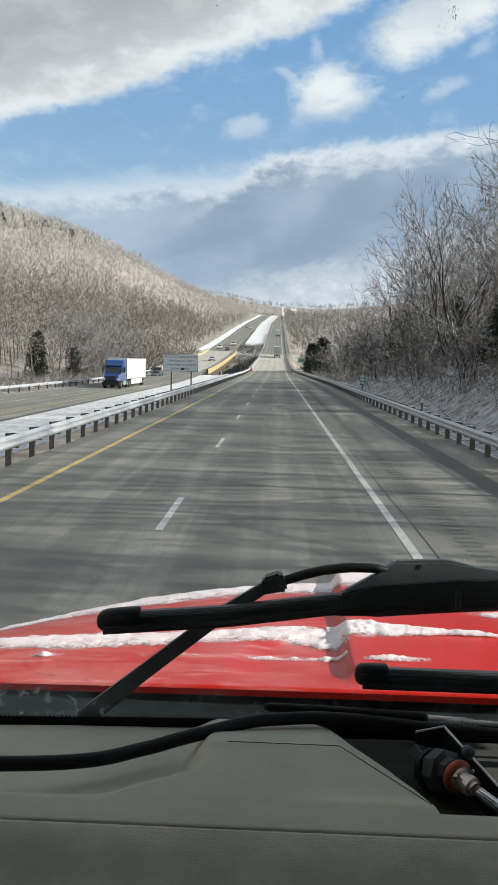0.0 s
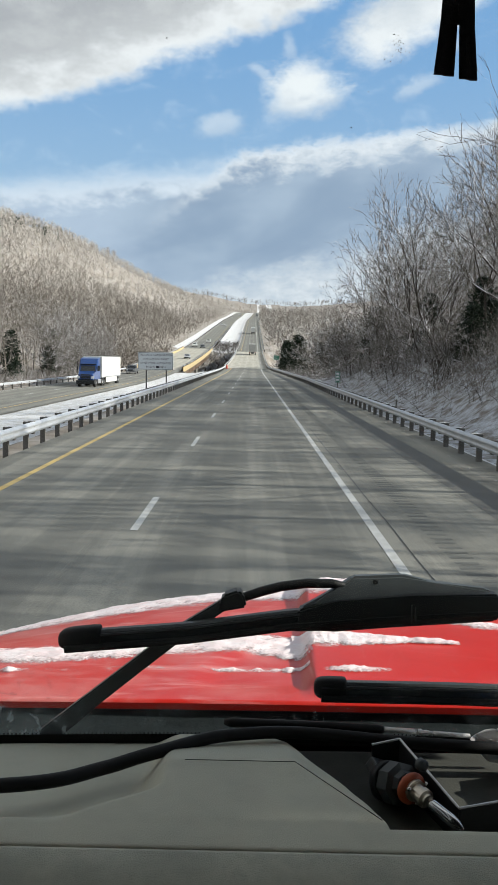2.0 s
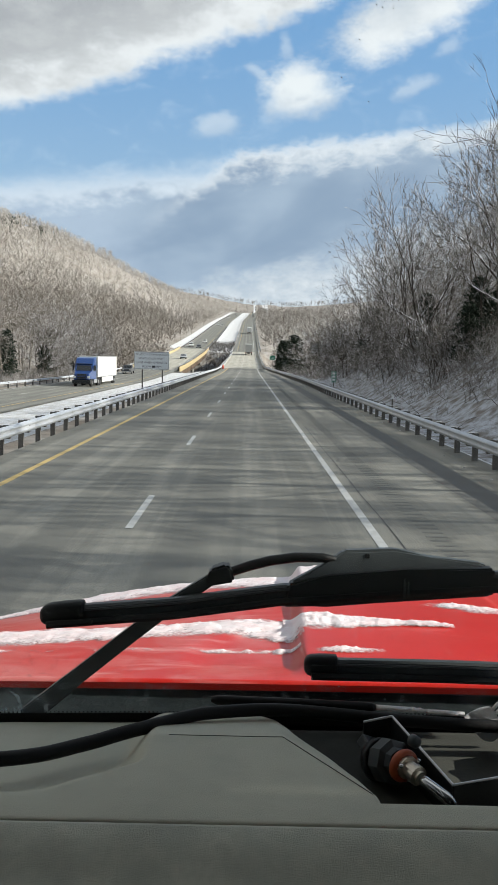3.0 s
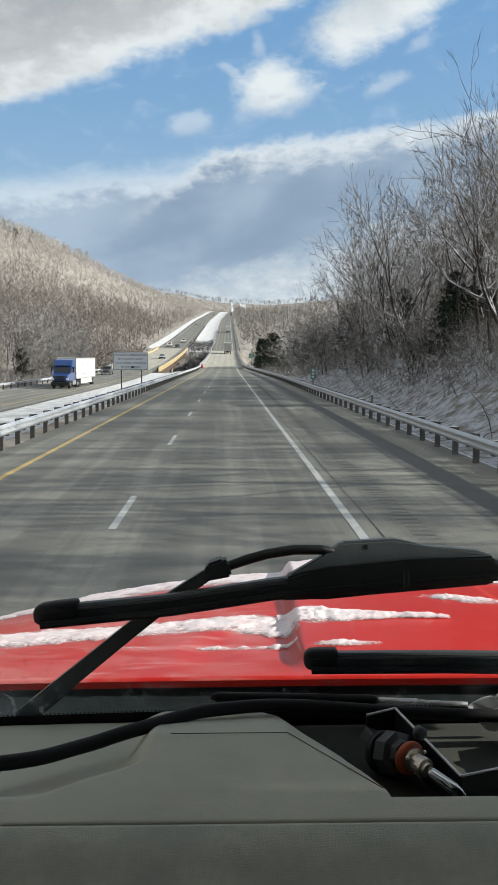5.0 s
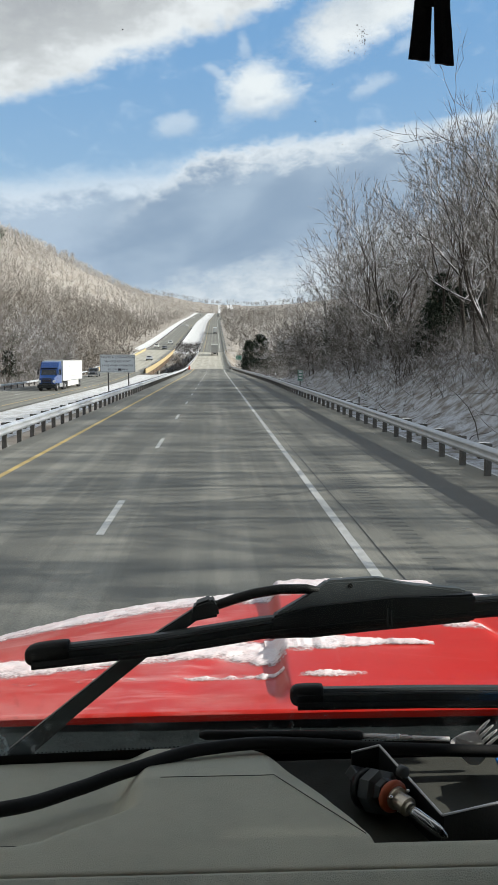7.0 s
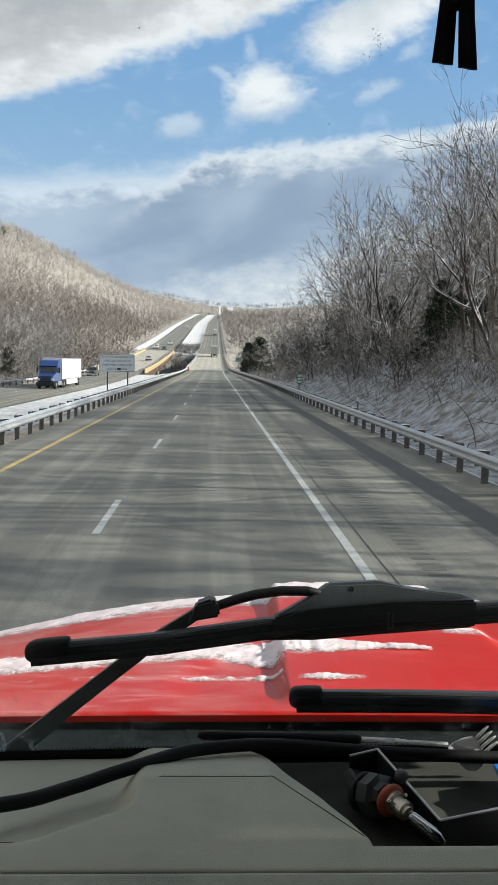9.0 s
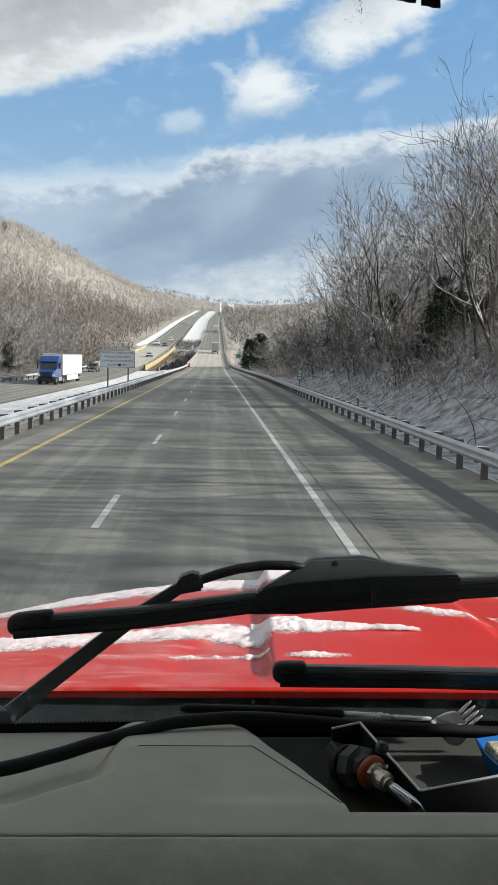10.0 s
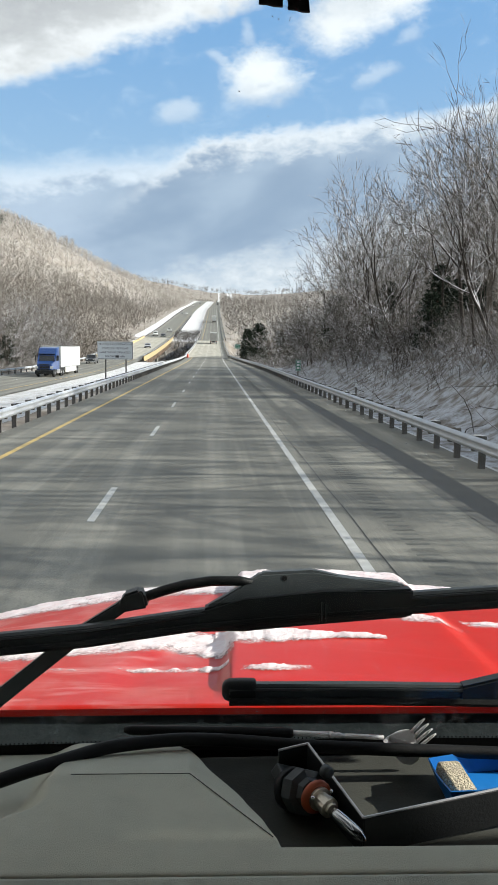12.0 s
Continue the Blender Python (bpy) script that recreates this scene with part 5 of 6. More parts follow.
def hood_z(u, v):
    z = 1.989 - 0.112 * (v - 1.03) - 0.012 * (v - 1.03) ** 2 - 1.2 * max(0, v - 1.97) ** 2
    z -= 0.115 * abs((u - 0.3) / 0.9) ** 2.2 * (0.08 + 0.95 * min(1.0, (v - 1.03) / 0.97))
    z += bulge(u, v) * (0.010 * ease(v, 1.035, 1.12) + 0.020 * min(1.0, max(0, v - 1.1)))
    # a scooped hollow left of the raised middle
    r = math.hypot((u - 0.09) / 0.17, (v - 1.12) / 0.26)
    if u < 0.09:
        z -= 0.006 * ease(r, 1.06, 0.94) * ease(v, 1.045, 1.14) * (1 - bulge(u, v))
    return z


def build_hood():
    bm = bmesh.new()
    us = sorted(spread(-0.80, 1.40, 90) + spread(0.05, 0.14, 19) + spread(0.44, 0.56, 12))
    vs = [1.030] + spread(1.033, 2.46, 84)
    rows = surface(bm, us, vs, lambda u, v: (u, v, hood_z(u, v)))
    # rear lip rolls down towards the cowl; the sides and nose fall away
    back = rows[0]
    for dy, dz in ((-0.003, -0.0012), (-0.0050, -0.0035)):
        line = [bm.verts.new((u, 1.030 + dy, hood_z(u, 1.03) + dz)) for u in us]
        for i in range(len(us) - 1):
            bm.faces.new((line[i], line[i + 1], back[i + 1], back[i]))
        back = line
    for side, idx in ((-1, 0), (1, -1)):
        edge = [r[idx] for r in rows]
        for dx, z in ((0.05, None), (0.09, 1.35), (0.09, 0.75)):
            line = [bm.verts.new((us[idx] + side * dx, v, z if z else hood_z(us[idx], v) - 0.07)) for e, v in zip(edge, vs)]
            for a in range(len(vs) - 1):
                f = (edge[a], edge[a + 1], line[a + 1], line[a])
                bm.faces.new(f if side > 0 else f[::-1])
            edge = line
    hood = part("hood", bm, M_HOOD, truck, "glossy red hood with a raised middle", smooth=True)
    bm = bmesh.new()
    surface(bm, us, [0.0035, 0.012], lambda u, v: (u, 1.0248 - 0.06 * (v - 0.0035), hood_z(u, 1.03) - v))
    part("rear_edge", bm, M_PAINT_RED, hood)
    return hood


build_hood()
bm = bmesh.new()
box(bm, -0.80, 1.40, 2.40, 2.52, 0.55, 1.52, bevel=0.04)
part("grille", bm, M_BLACK_PLASTIC, truck)
bm = bmesh.new()
box(bm, -0.90, 1.50, 2.45, 2.70, 0.40, 0.72, bevel=0.05)
part("bumper", bm, M_CHROME, truck)
for x in (-0.62, 1.22):
    wheel(truck, x, 1.55, 0.50, 0.30)
    wheel(truck, x, -2.6, 0.50, 0.30)
bm = bmesh.new()
box(bm, -0.20, 0.80, -4.0, 2.3, 0.62, 0.92)
part("chassis", bm, M_BLACK_PLASTIC, truck)


def glass_y(x, z):
    return 0.90 + 0.05 * (1 - ((x - 0.29) / 0.9) ** 2) - 0.10 * (z - 1.965) - 0.22 * max(0, z - 2.2) ** 1.5


# cowl between hood and glass, with a slotted edge
bm = bmesh.new()
surface(bm, spread(-0.85, 1.45, 60), [0, 0.3, 0.6, 1.0], lambda u, v: (u, glass_y(u, 1.97) + 0.006 + v * (1.034 - glass_y(u, 1.97)), 1.970 - 0.012 * math.sin(v * math.pi) - 0.002 * v + 0.002 * noise.noise((u * 20, v * 4, 0))))
part("cowl", bm, M_COWL, truck, "dusty black plastic cowl", smooth=True)

# windshield, its black border and the dotted fade
bm = bmesh.new()
surface(bm, spread(-0.82, 1.40, 34), spread(1.975, 3.06, 26), lambda u, v: (u, glass_y(u, v), v))
shield = part("windshield", bm, M_GLASS, truck, "clear windshield with a few specks of dirt", smooth=True)
shield.visible_shadow = False
bm = bmesh.new()
surface(bm, spread(-0.82, 1.40, 34), [1.970, 1.982], lambda u, v: (u, glass_y(u, v) - 0.003, v))
part("black_border", bm, M_BLACK, shield)
bm = bmesh.new()
for row, r in ((1.9832, 0.0011),):
    for i in range(440):
        x = -0.80 + i * 0.0050
        ring = [bm.verts.new((x + r * math.cos(q), glass_y(x, row) - 0.003, row + r * math.sin(q))) for q in [k * math.pi / 3 for k in range(6)]]
        bm.faces.new(ring)
tagged(part("dotted_fade", bm, M_BLACK, shield), kind="stuff")
rng = np.random.default_rng(6)
specks = [(-0.102, 2.767, 0.0012), (0.111, 2.675, 0.0009), (0.107, 2.603, 0.0010), (0.098, 2.727, 0.0008), (0.083, 2.695, 0.0011), (-0.12, 2.60, 0.0006)]
for x, z, r in [(x, z, r * 0.55) for x, z, r in specks]:
    bm = bmesh.new()
    bm.faces.new([bm.verts.new((x + r * f * math.cos(q), glass_y(x, z) - 0.002, z + r * math.sin(q))) for q, f in [(k * math.pi / 4, 0.8 + 0.5 * rng.random()) for k in range(8)]])
    part("dirt_speck", bm, M_CONCRETE, shield)
# a dried splash high on the glass
bm = bmesh.new()
for _ in range(44):
    x, z, r = 0.124 + rng.normal(0, 0.0045), 2.766 + rng.normal(0, 0.007), rng.uniform(0.0002, 0.0006)
    bm.faces.new([bm.verts.new((x + r * f * math.cos(q), glass_y(x, z) - 0.0025, z + r * f * 1.3 * math.sin(q))) for q, f in [(k * math.pi / 4, 0.6 + 0.6 * rng.random()) for k in range(8)]])
tagged(part("dried_splash", bm, M_CONCRETE, shield), kind="stuff")


# ---------------------------------------------------------------- wipers
def loft_bar(bm, pts, half_h, half_d):
    """A bar of rounded section along pts."""
    rings = []
    for i, (x, y, z) in enumerate(pts):
        h, d = half_h[i], half_d[i]
        rings.append([bm.verts.new((x, y + a * d, z + b * h)) for a, b in ((-1, -0.7), (-0.6, -1), (0.6, -1), (1, -0.7), (1, 0.7), (0.6, 1), (-0.6, 1), (-1, 0.7))])
    for r, s in zip(rings, rings[1:]):
        for n in range(8):
            bm.faces.new((r[n], s[n], s[(n + 1) % 8], r[(n + 1) % 8]))
    bm.faces.new(rings[0])
    bm.faces.new(rings[-1][::-1])


def wy(x, z, off=0.022):
    return glass_y(x, z) + off


def wiper(blade, caps, cover, plate, label):
    pts = [(x, wy(x, z), z) for x, z in blade]
    bm = bmesh.new()
    loft_bar(bm, pts, [0.0095] * len(pts), [0.007] * len(pts))
    w = part("wiper", bm, M_WIPER, truck, label)
    bm = bmesh.new()
    tube(bm, [(x, wy(x, z, 0.010), z - 0.0095) for x, z in blade], 0.0050, 6)
    part("rubber_edge", bm, M_BLACK, w)
    bm = bmesh.new()
    tube(bm, [(x, wy(x, z, 0.013), z + 0.004) for x, z in blade], 0.0022, 6)
    part("spine", bm, M_BLACK_PLASTIC, w)
    for (x0, z0), (x1, z1) in caps:
        bm = bmesh.new()
        loft_bar(bm, [(x0 + (x1 - x0) * f, wy(x0, z0), z0 + (z1 - z0) * f) for f in (0, 0.03, 0.10, 0.22, 0.5, 0.88, 0.97, 1.0)],
                 [0.004, 0.0078, 0.0108, 0.0126, 0.0132, 0.0132, 0.0126, 0.0105], [0.003, 0.006, 0.0085, 0.010, 0.0105, 0.0105, 0.0100, 0.008])
        part("end_cap", bm, M_BLACK, w, smooth=True)
    bm = bmesh.new()
    prism(bm, cover, 0, 0.020)
    bmesh.ops.bevel(bm, geom=list(bm.edges), offset=0.003, segments=2, affect="EDGES")
    c = part("cover", bm, M_BLACK_PLASTIC, w)
    c.location.y = wy(cover[0][0], cover[0][1], 0.009)
    if plate:
        bm = bmesh.new()
        prism(bm, plate, 0, 0.014)
        bmesh.ops.bevel(bm, geom=list(bm.edges), offset=0.003, segments=2, affect="EDGES")
        for v in bm.verts:
            v.co.y += (v.co.z - plate[0][1]) * 0.5
        q = part("cover_plate", bm, M_PLATE, w)
        q.location.y = wy(cover[0][0], cover[0][1], 0.010)
    return w


upper = wiper([(-0.240, 2.102), (-0.085, 2.115), (0.038, 2.133), (0.18, 2.146), (0.353, 2.159), (0.50, 2.170), (0.64, 2.176)],
              [((-0.250, 2.1015), (-0.196, 2.1075)), ((0.645, 2.177), (0.60, 2.175))],
              [(0.046, 2.117), (0.10, 2.119), (0.30, 2.136), (0.306, 2.140), (0.304, 2.171), (0.20, 2.168), (0.10, 2.158), (0.052, 2.146)],
              [(0.055, 2.148), (0.16, 2.160), (0.300, 2.169), (0.292, 2.174), (0.225, 2.180), (0.186, 2.188), (0.122, 2.185), (0.104, 2.173)],
              "long black wiper with a broad grey cover")
bm = bmesh.new()
y0 = wy(0.046, 2.117, 0.010) + (2.1795 - 2.148) * 0.5
bm.faces.new([bm.verts.new((0.150 + 0.0034 * math.cos(q), y0 - 0.0006 + 0.5 * 0.0030 * math.sin(q), 2.1795 + 0.0030 * math.sin(q))) for q in [k * math.pi / 7 for k in range(14)]])
part("rivet_hole", bm, M_BLACK, upper)
bm = bmesh.new()
box(bm, -0.0010, 0.0010, 0, 0.003, -0.011, 0.011)
box(bm, 0.004, 0.006, 0, 0.003, -0.009, 0.008)
o = part("moulded_ribs", bm, M_WIPER, upper)
o.location = (0.194, wy(0.19, 2.15, 0.004), 2.145)
bm = bmesh.new()
arm = [(-0.286, 1.950), (-0.231, 1.996), (-0.208, 2.016), (-0.155, 2.060), (-0.099, 2.106), (-0.040, 2.147)]
rings = []
for i, (x, z) in enumerate(arm):
    w = (0.0120, 0.0112, 0.0100, 0.0094, 0.0092, 0.007)[i]
    rings.append([bm.verts.new((x + a * w * 0.62, wy(x, z, 0.036) + b * 0.006, z - a * w * 0.78)) for a, b in ((-1, -1), (1, -1), (1, 1), (-1, 1))])
for r, s in zip(rings, rings[1:]):
    for n in range(4):
        bm.faces.new((r[n], r[(n + 1) % 4], s[(n + 1) % 4], s[n]))
bm.faces.new(rings[0][::-1])
bm.faces.new(rings[-1])
bmesh.ops.bevel(bm, geom=list(bm.edges), offset=0.002, segments=2, affect="EDGES")
part("arm", bm, M_WIPER, upper)
bm = bmesh.new()
tube(bm, [(-0.048, wy(-0.03, 2.15, 0.030), 2.146), (-0.018, wy(0, 2.15, 0.030), 2.156), (0.005, wy(0, 2.16, 0.030), 2.1645), (0.030, wy(0, 2.16, 0.030), 2.1715), (0.062, wy(0, 2.16, 0.030), 2.1765),
          (0.095, wy(0, 2.16, 0.032), 2.1760), (0.118, wy(0, 2.16, 0.034), 2.172)], [0.005, 0.0058, 0.0062, 0.0062, 0.0062, 0.0060, 0.004], 10)
part("hooked_rod", bm, M_BLACK, upper, smooth=True)
bm = bmesh.new()
prism(bm, [(-0.049, 2.139), (-0.013, 2.146), (-0.017, 2.163), (-0.024, 2.1685), (-0.044, 2.161)], 0, 0.022)
bmesh.ops.bevel(bm, geom=list(bm.edges), offset=0.003, segments=2, affect="EDGES")
clip = part("clip", bm, M_BLACK_PLASTIC, upper)
clip.location.y = wy(-0.03, 2.15, 0.018)
bm = bmesh.new()
lathe(bm, (-0.286, 0.957, 1.940), (-0.286, 0.957, 1.965), [(0, 0.012), (0.010, 0.012), (0.016, 0.010), (0.018, 0.001)], 16)
part("pivot", bm, M_BLACK_PLASTIC, upper, smooth=True)

lower = wiper([(0.085, 2.0365), (0.25, 2.0355), (0.40, 2.033), (0.60, 2.030), (0.80, 2.028), (0.98, 2.026)],
              [((0.076, 2.0370), (0.118, 2.0368)), ((0.985, 2.026), (0.94, 2.0265))],
              [(0.37, 2.020), (0.70, 2.016), (0.71, 2.045), (0.60, 2.066), (0.47, 2.066), (0.372, 2.043)], None, "black wiper parked low on the glass")
bm = bmesh.new()
tube(bm, [(0.50, wy(0.5, 2.04, 0.035), 2.05), (0.62, wy(0.6, 2.04, 0.035), 2.04), (0.78, wy(0.7, 2.0, 0.03), 1.985)], [0.007, 0.010, 0.016], 8)
part("arm", bm, M_WIPER, lower)


# ---------------------------------------------------------------- dashboard
DASH = [(0.38, 1.82), (0.41, 1.915), (0.45, 1.962), (0.50, 1.990), (0.55, 2.006), (0.60, 2.0275), (0.613, 2.0300), (0.6465, 2.032), (0.66, 2.033), (0.769, 2.033), (0.847, 2.010), (0.96, 1.976)]
SEAM = 0.613


def tray_left(y):
    return ramp(y, [(0.645, 0.121), (0.70, 0.110), (0.75, 0.094), (0.847, 0.053), (0.96, 0.006)])


def dash_z(x, y):
    """A raised middle with creased edges; the hollow on the driver's side lies lower."""
    z = ramp(y, DASH)
    if y > 0.6465:
        z = min(2.033, 2.032 + 0.07 * (y - 0.6465), 2.033 - 0.30 * (y - 0.769), 2.033 - 0.45 * (x - 0.042 - 0.70 * (0.769 - y)))
        edge = -0.090 - 0.07 * ease(y, 0.725, 0.66)
        f = ease(edge - x, 0.0, 0.040) * ease(y, 0.648, 0.690)
        z += (2.003 - 0.13 * (y - 0.69) - z) * f
    return z - 0.010 * max(0, abs(x - 0.3) - 0.6)


dash = thing("dashboard", "olive-grey moulded plastic dashboard with a sunken tray", "dashboard")
dash.parent = truck
del dash["category"]
ys = spread(0.6465, 0.955, 64)
bm = bmesh.new()
rows = surface(bm, sorted(spread(0, 0.70, 30) + spread(0.705, 1, 60)), ys, lambda u, v: (lambda x: (x, min(v, glass_y(x, 1.985) - 0.008), dash_z(x, v)))(-0.86 + u * (tray_left(v) + 0.86)))
edge = [r[-1] for r in rows]
for dx, dz in ((0.003, -0.0018), (0.005, -0.006), (0.006, -0.07)):
    line = [bm.verts.new((tray_left(v) + dx, v, dash_z(tray_left(v), v) + dz)) for v in ys]
    for a in range(len(ys) - 1):
        bm.faces.new((edge[a], line[a], line[a + 1], edge[a + 1]))
    edge = line
part("top_panel", bm, M_DASH, dash, smooth=True)
bm = bmesh.new()
surface(bm, spread(-0.86, 1.46, 70), [SEAM + 0.0007, SEAM + 0.0011, SEAM + 0.006, 0.63, 0.635, 0.64, 0.6465], lambda u, v: (u, v, dash_z(u, v) - (0.006 if v < SEAM + 0.0009 else 0.0003 if v < SEAM + 0.004 else 0)))
front = bm.verts[:]
lip = [v for v in bm.verts if abs(v.co.y - 0.6465) < 1e-5 and v.co.x > tray_left(0.6465)]
lip.sort(key=lambda v: v.co.x)
prev = lip
for dy, dz in ((0.004, -0.003), (0.006, -0.010), (0.006, -0.09)):
    line = [bm.verts.new((v.co.x, 0.6465 + dy, dash_z(v.co.x, 0.645) + dz)) for v in lip]
    for a in range(len(lip) - 1):
        bm.faces.new((prev[a], prev[a + 1], line[a + 1], line[a]))
    prev = line
part("front_lip", bm, M_DASH, dash, smooth=True)
bm = bmesh.new()
surface(bm, spread(-0.86, 1.46, 70), spread(0.38, SEAM - 0.004, 26) + [SEAM - 0.0011, SEAM - 0.0007], lambda u, v: (u, v, dash_z(u, v) - (0.006 if v > SEAM - 0.0009 else 0.0003 if v > SEAM - 0.003 else 0)))
surface(bm, spread(-0.86, 1.46, 8), [0, 1], lambda u, v: (u, 0.38 - 0.02 * v, 1.82 - 0.56 * v - 0.010 * max(0, abs(u - 0.3) - 0.6)))
part("knee_pad", bm, M_DASH_LOW, dash, "soft dark grey pad", smooth=True)
bm = bmesh.new()
surface(bm, spread(0.0, 0.70, 16), spread(0.645, 0.965, 12), lambda u, v: (u, min(v, glass_y(u, 1.97) - 0.006), 1.948 + 0.012 * (v - 0.65) / 0.3 + 0.001 * noise.noise((u * 30, v * 30, 0))))
part("tray_floor", bm, M_TRAY, dash, smooth=True)
bm = bmesh.new()
surface(bm, spread(0.70, 1.46, 20), ys, lambda u, v: (u, v, ramp(v, DASH)))
surface(bm, [0, 1], ys, lambda u, v: (0.70 + u * 0.001, v, ramp(v, DASH) - (1 - u) * 0.07))
part("side_panel", bm, M_DASH, dash, smooth=True)
# the joint along the tray's bevelled edge
bm = bmesh.new()
tube(bm, [(x, y, dash_z(x, y) + 0.0002) for x, y in [(-0.075 + 0.117 * k / 10, 0.7685) for k in range(10)] + [(0.042 + 0.076 * k / 12, 0.769 - 0.109 * k / 12) for k in range(13)]], 0.00042, 6)
part("trim_joint", bm, M_TRAY, dash)
# a narrow black strip in the hollow on the driver's side
bm = bmesh.new()
surface(bm, spread(-0.53, -0.178, 40), [0.6925, 0.6935, 0.7005, 0.7015], lambda u, v: (u, v, dash_z(u, v) + (0.0022 if 0.693 < v < 0.701 else -0.002)))
part("demister_slot", bm, M_BLACK, dash, "narrow black strip along the dash hollow")

# cab walls, roof and pillars that close the place round the camera
cabin = thing("cabin", "plain cab walls and roof", "cab")
cabin.parent = truck
del cabin["category"]
for name, b in (("roof", (-0.90, 1.48, -1.45, 0.66, 3.15, 3.23)), ("rear_wall", (-0.90, 1.48, -1.50, -1.451, 1.0, 3.15)), ("floor_panel", (-0.90, 1.48, -1.45, 1.0, 0.95, 1.0)),
                ("door", (-0.93, -0.88, -0.45, 0.84, 1.0, 2.02)), ("door", (1.46, 1.51, -0.45, 0.84, 1.0, 2.02)),
                ("quarter_panel", (-0.93, -0.88, -1.45, -0.451, 1.0, 3.148)), ("quarter_panel", (1.46, 1.51, -1.45, -0.451, 1.0, 3.148)),
                # unseen: the low left header and the added right slab shade the dash
                ("window_header", (-0.93, -0.88, -0.449, 0.66, 2.44, 3.148)), ("window_header", (1.46, 1.51, -0.449, 0.66, 2.60, 3.148)), ("pillar_trim", (1.46, 1.51, 0.661, 0.946, 2.63, 3.05)),
                ("firewall", (-0.86, 1.46, 0.96, 1.0, 1.0, 1.94))):
    bm = bmesh.new()
    box(bm, *b)
    part(name, bm, M_HEADLINER if name != "firewall" else M_BLACK_PLASTIC, cabin)
for b in ((-0.955, -0.932, -1.50, 0.84, 1.0, 2.0), (1.512, 1.535, -1.50, 0.84, 1.0, 2.0), (-0.93, 1.51, -1.53, -1.502, 0.95, 3.2), (-0.93, 1.51, -1.50, 0.70, 3.232, 3.26)):
    bm = bmesh.new()
    box(bm, *b, bevel=0.01)
    part("outer_skin", bm, M_PAINT_RED, cabin)
for x in (-0.87, 1.42):
    bm = bmesh.new()
    prism(bm, [(x - 0.03, 0), (x + 0.05, 0), (x + 0.05, 1), (x - 0.03, 1)], 0, 0.07)
    for v in bm.verts:
        f = v.co.z
        v.co = (v.co.x, v.co.y + 0.80 - 0.20 * f, 1.95 + 1.20 * f)
    part("pillar", bm, M_HEADLINER, cabin)
bm = bmesh.new()
box(bm, -0.88, 1.46, 0.58, 0.76, 3.05, 3.15)
part("header_rail", bm, M_HEADLINER, cabin)


# ---------------------------------------------------------------- snow left on the hood
def snow_on_hood(us, vs, thick, label):
    bm = bmesh.new()
    layer = bm.verts.layers.float.new("depth")
    grid = {}
    for j, v in enumerate(vs):
        for i, u in enumerate(us):
            s = thick(u, v) * 0.8 + 0.004 * noise.noise((u * 24, v * 30, 2)) + 0.0030 * noise.noise((u * 70, v * 80, 5)) + 0.0015 * noise.noise((u * 160, v * 160, 6)) - 0.0005
            if s > -0.006:
                grid[i, j] = bm.verts.new((u, v, hood_z(u, v) + 0.0008 + max(s, 0.0) * 0.8 + max(0, s) * 0.22 * noise.noise((u * 190, v * 190, 1))))
                grid[i, j][layer] = min(1.0, s / 0.0075)
    for (i, j) in list(grid):
        quad = [(i, j), (i + 1, j), (i + 1, j + 1), (i, j + 1)]
        if all(q in grid for q in quad):
            bm.faces.new([grid[q] for q in quad])
    loose = [v for v in bm.verts if not v.link_faces]
    bmesh.ops.delete(bm, geom=loose, context="VERTS")
    return tagged(part("snow_patch", bm, M_SLUSH, smooth=True), label, "snow", "snow on the hood")


def crest_v(u):
    return 2.0 - 0.10 * ((u - 0.3) / 0.9) ** 2


snow_on_hood(spread(-0.80, 1.39, 330), spread(1.60, 2.16, 90),
             lambda u, v: 0.013 * (1 - ((v - crest_v(u) + 0.00) / (0.135 + 0.05 * bulge(u, 2.0) * ease(0.42 - u, 0, 0.2))) ** 2) - 0.003 + 0.005 * noise.noise((u * 5, v * 7, 9)),
             "granular melting snow along the hood's front crest")
snow_on_hood(spread(-0.80, 0.10, 180), spread(1.24, 1.50, 56),
             lambda u, v: 0.010 * (1 - ((v - 1.375 - 0.03 * math.sin(u * 7 + 0.6) + 0.05 * ease(u, -0.02, 0.09)) / (0.074 + 0.014 * math.sin(u * 11))) ** 2) - 0.001,
             "strip of wet granular snow across the red hood")
snow_on_hood(spread(0.07, 0.36, 90), spread(1.26, 1.46, 56),
             lambda u, v: 0.012 * (1 - ((v - 1.375 + 0.15 * (u - 0.08)) / (0.010 + 0.068 * ease(0.33 - u, 0.0, 0.26))) ** 2) - 0.001,
             "tapering tongue of snow on the hood's raised middle")
snow_on_hood(spread(-0.60, 0.09, 170), spread(1.17, 1.26, 30),
             lambda u, v: 0.006 * (1 - ((v - 1.213) / 0.016) ** 2) + 0.010 * noise.noise((u * 17, v * 6, 0)) + 0.007 * noise.noise((u * 45, v * 45, 8)) - 0.0062, "broken line of snow crumbs on the hood")
snow_on_hood(spread(0.10, 0.22, 40), spread(1.13, 1.20, 24), lambda u, v: 0.006 * (1 - ((v - 1.165) / 0.016) ** 2 - ((u - 0.155) / 0.05) ** 2) + 0.003 * noise.noise((u * 30, v * 30, 0)), "small patch of snow on the hood")
snow_on_hood(spread(0.34, 0.56, 70), spread(1.42, 1.56, 44), lambda u, v: 0.008 * (1 - ((v - 1.50 + 0.3 * (u - 0.43)) / 0.035) ** 2 - ((u - 0.44) / 0.085) ** 2) + 0.006 * noise.noise((u * 22, v * 26, 0)), "ragged patch of snow on the hood")
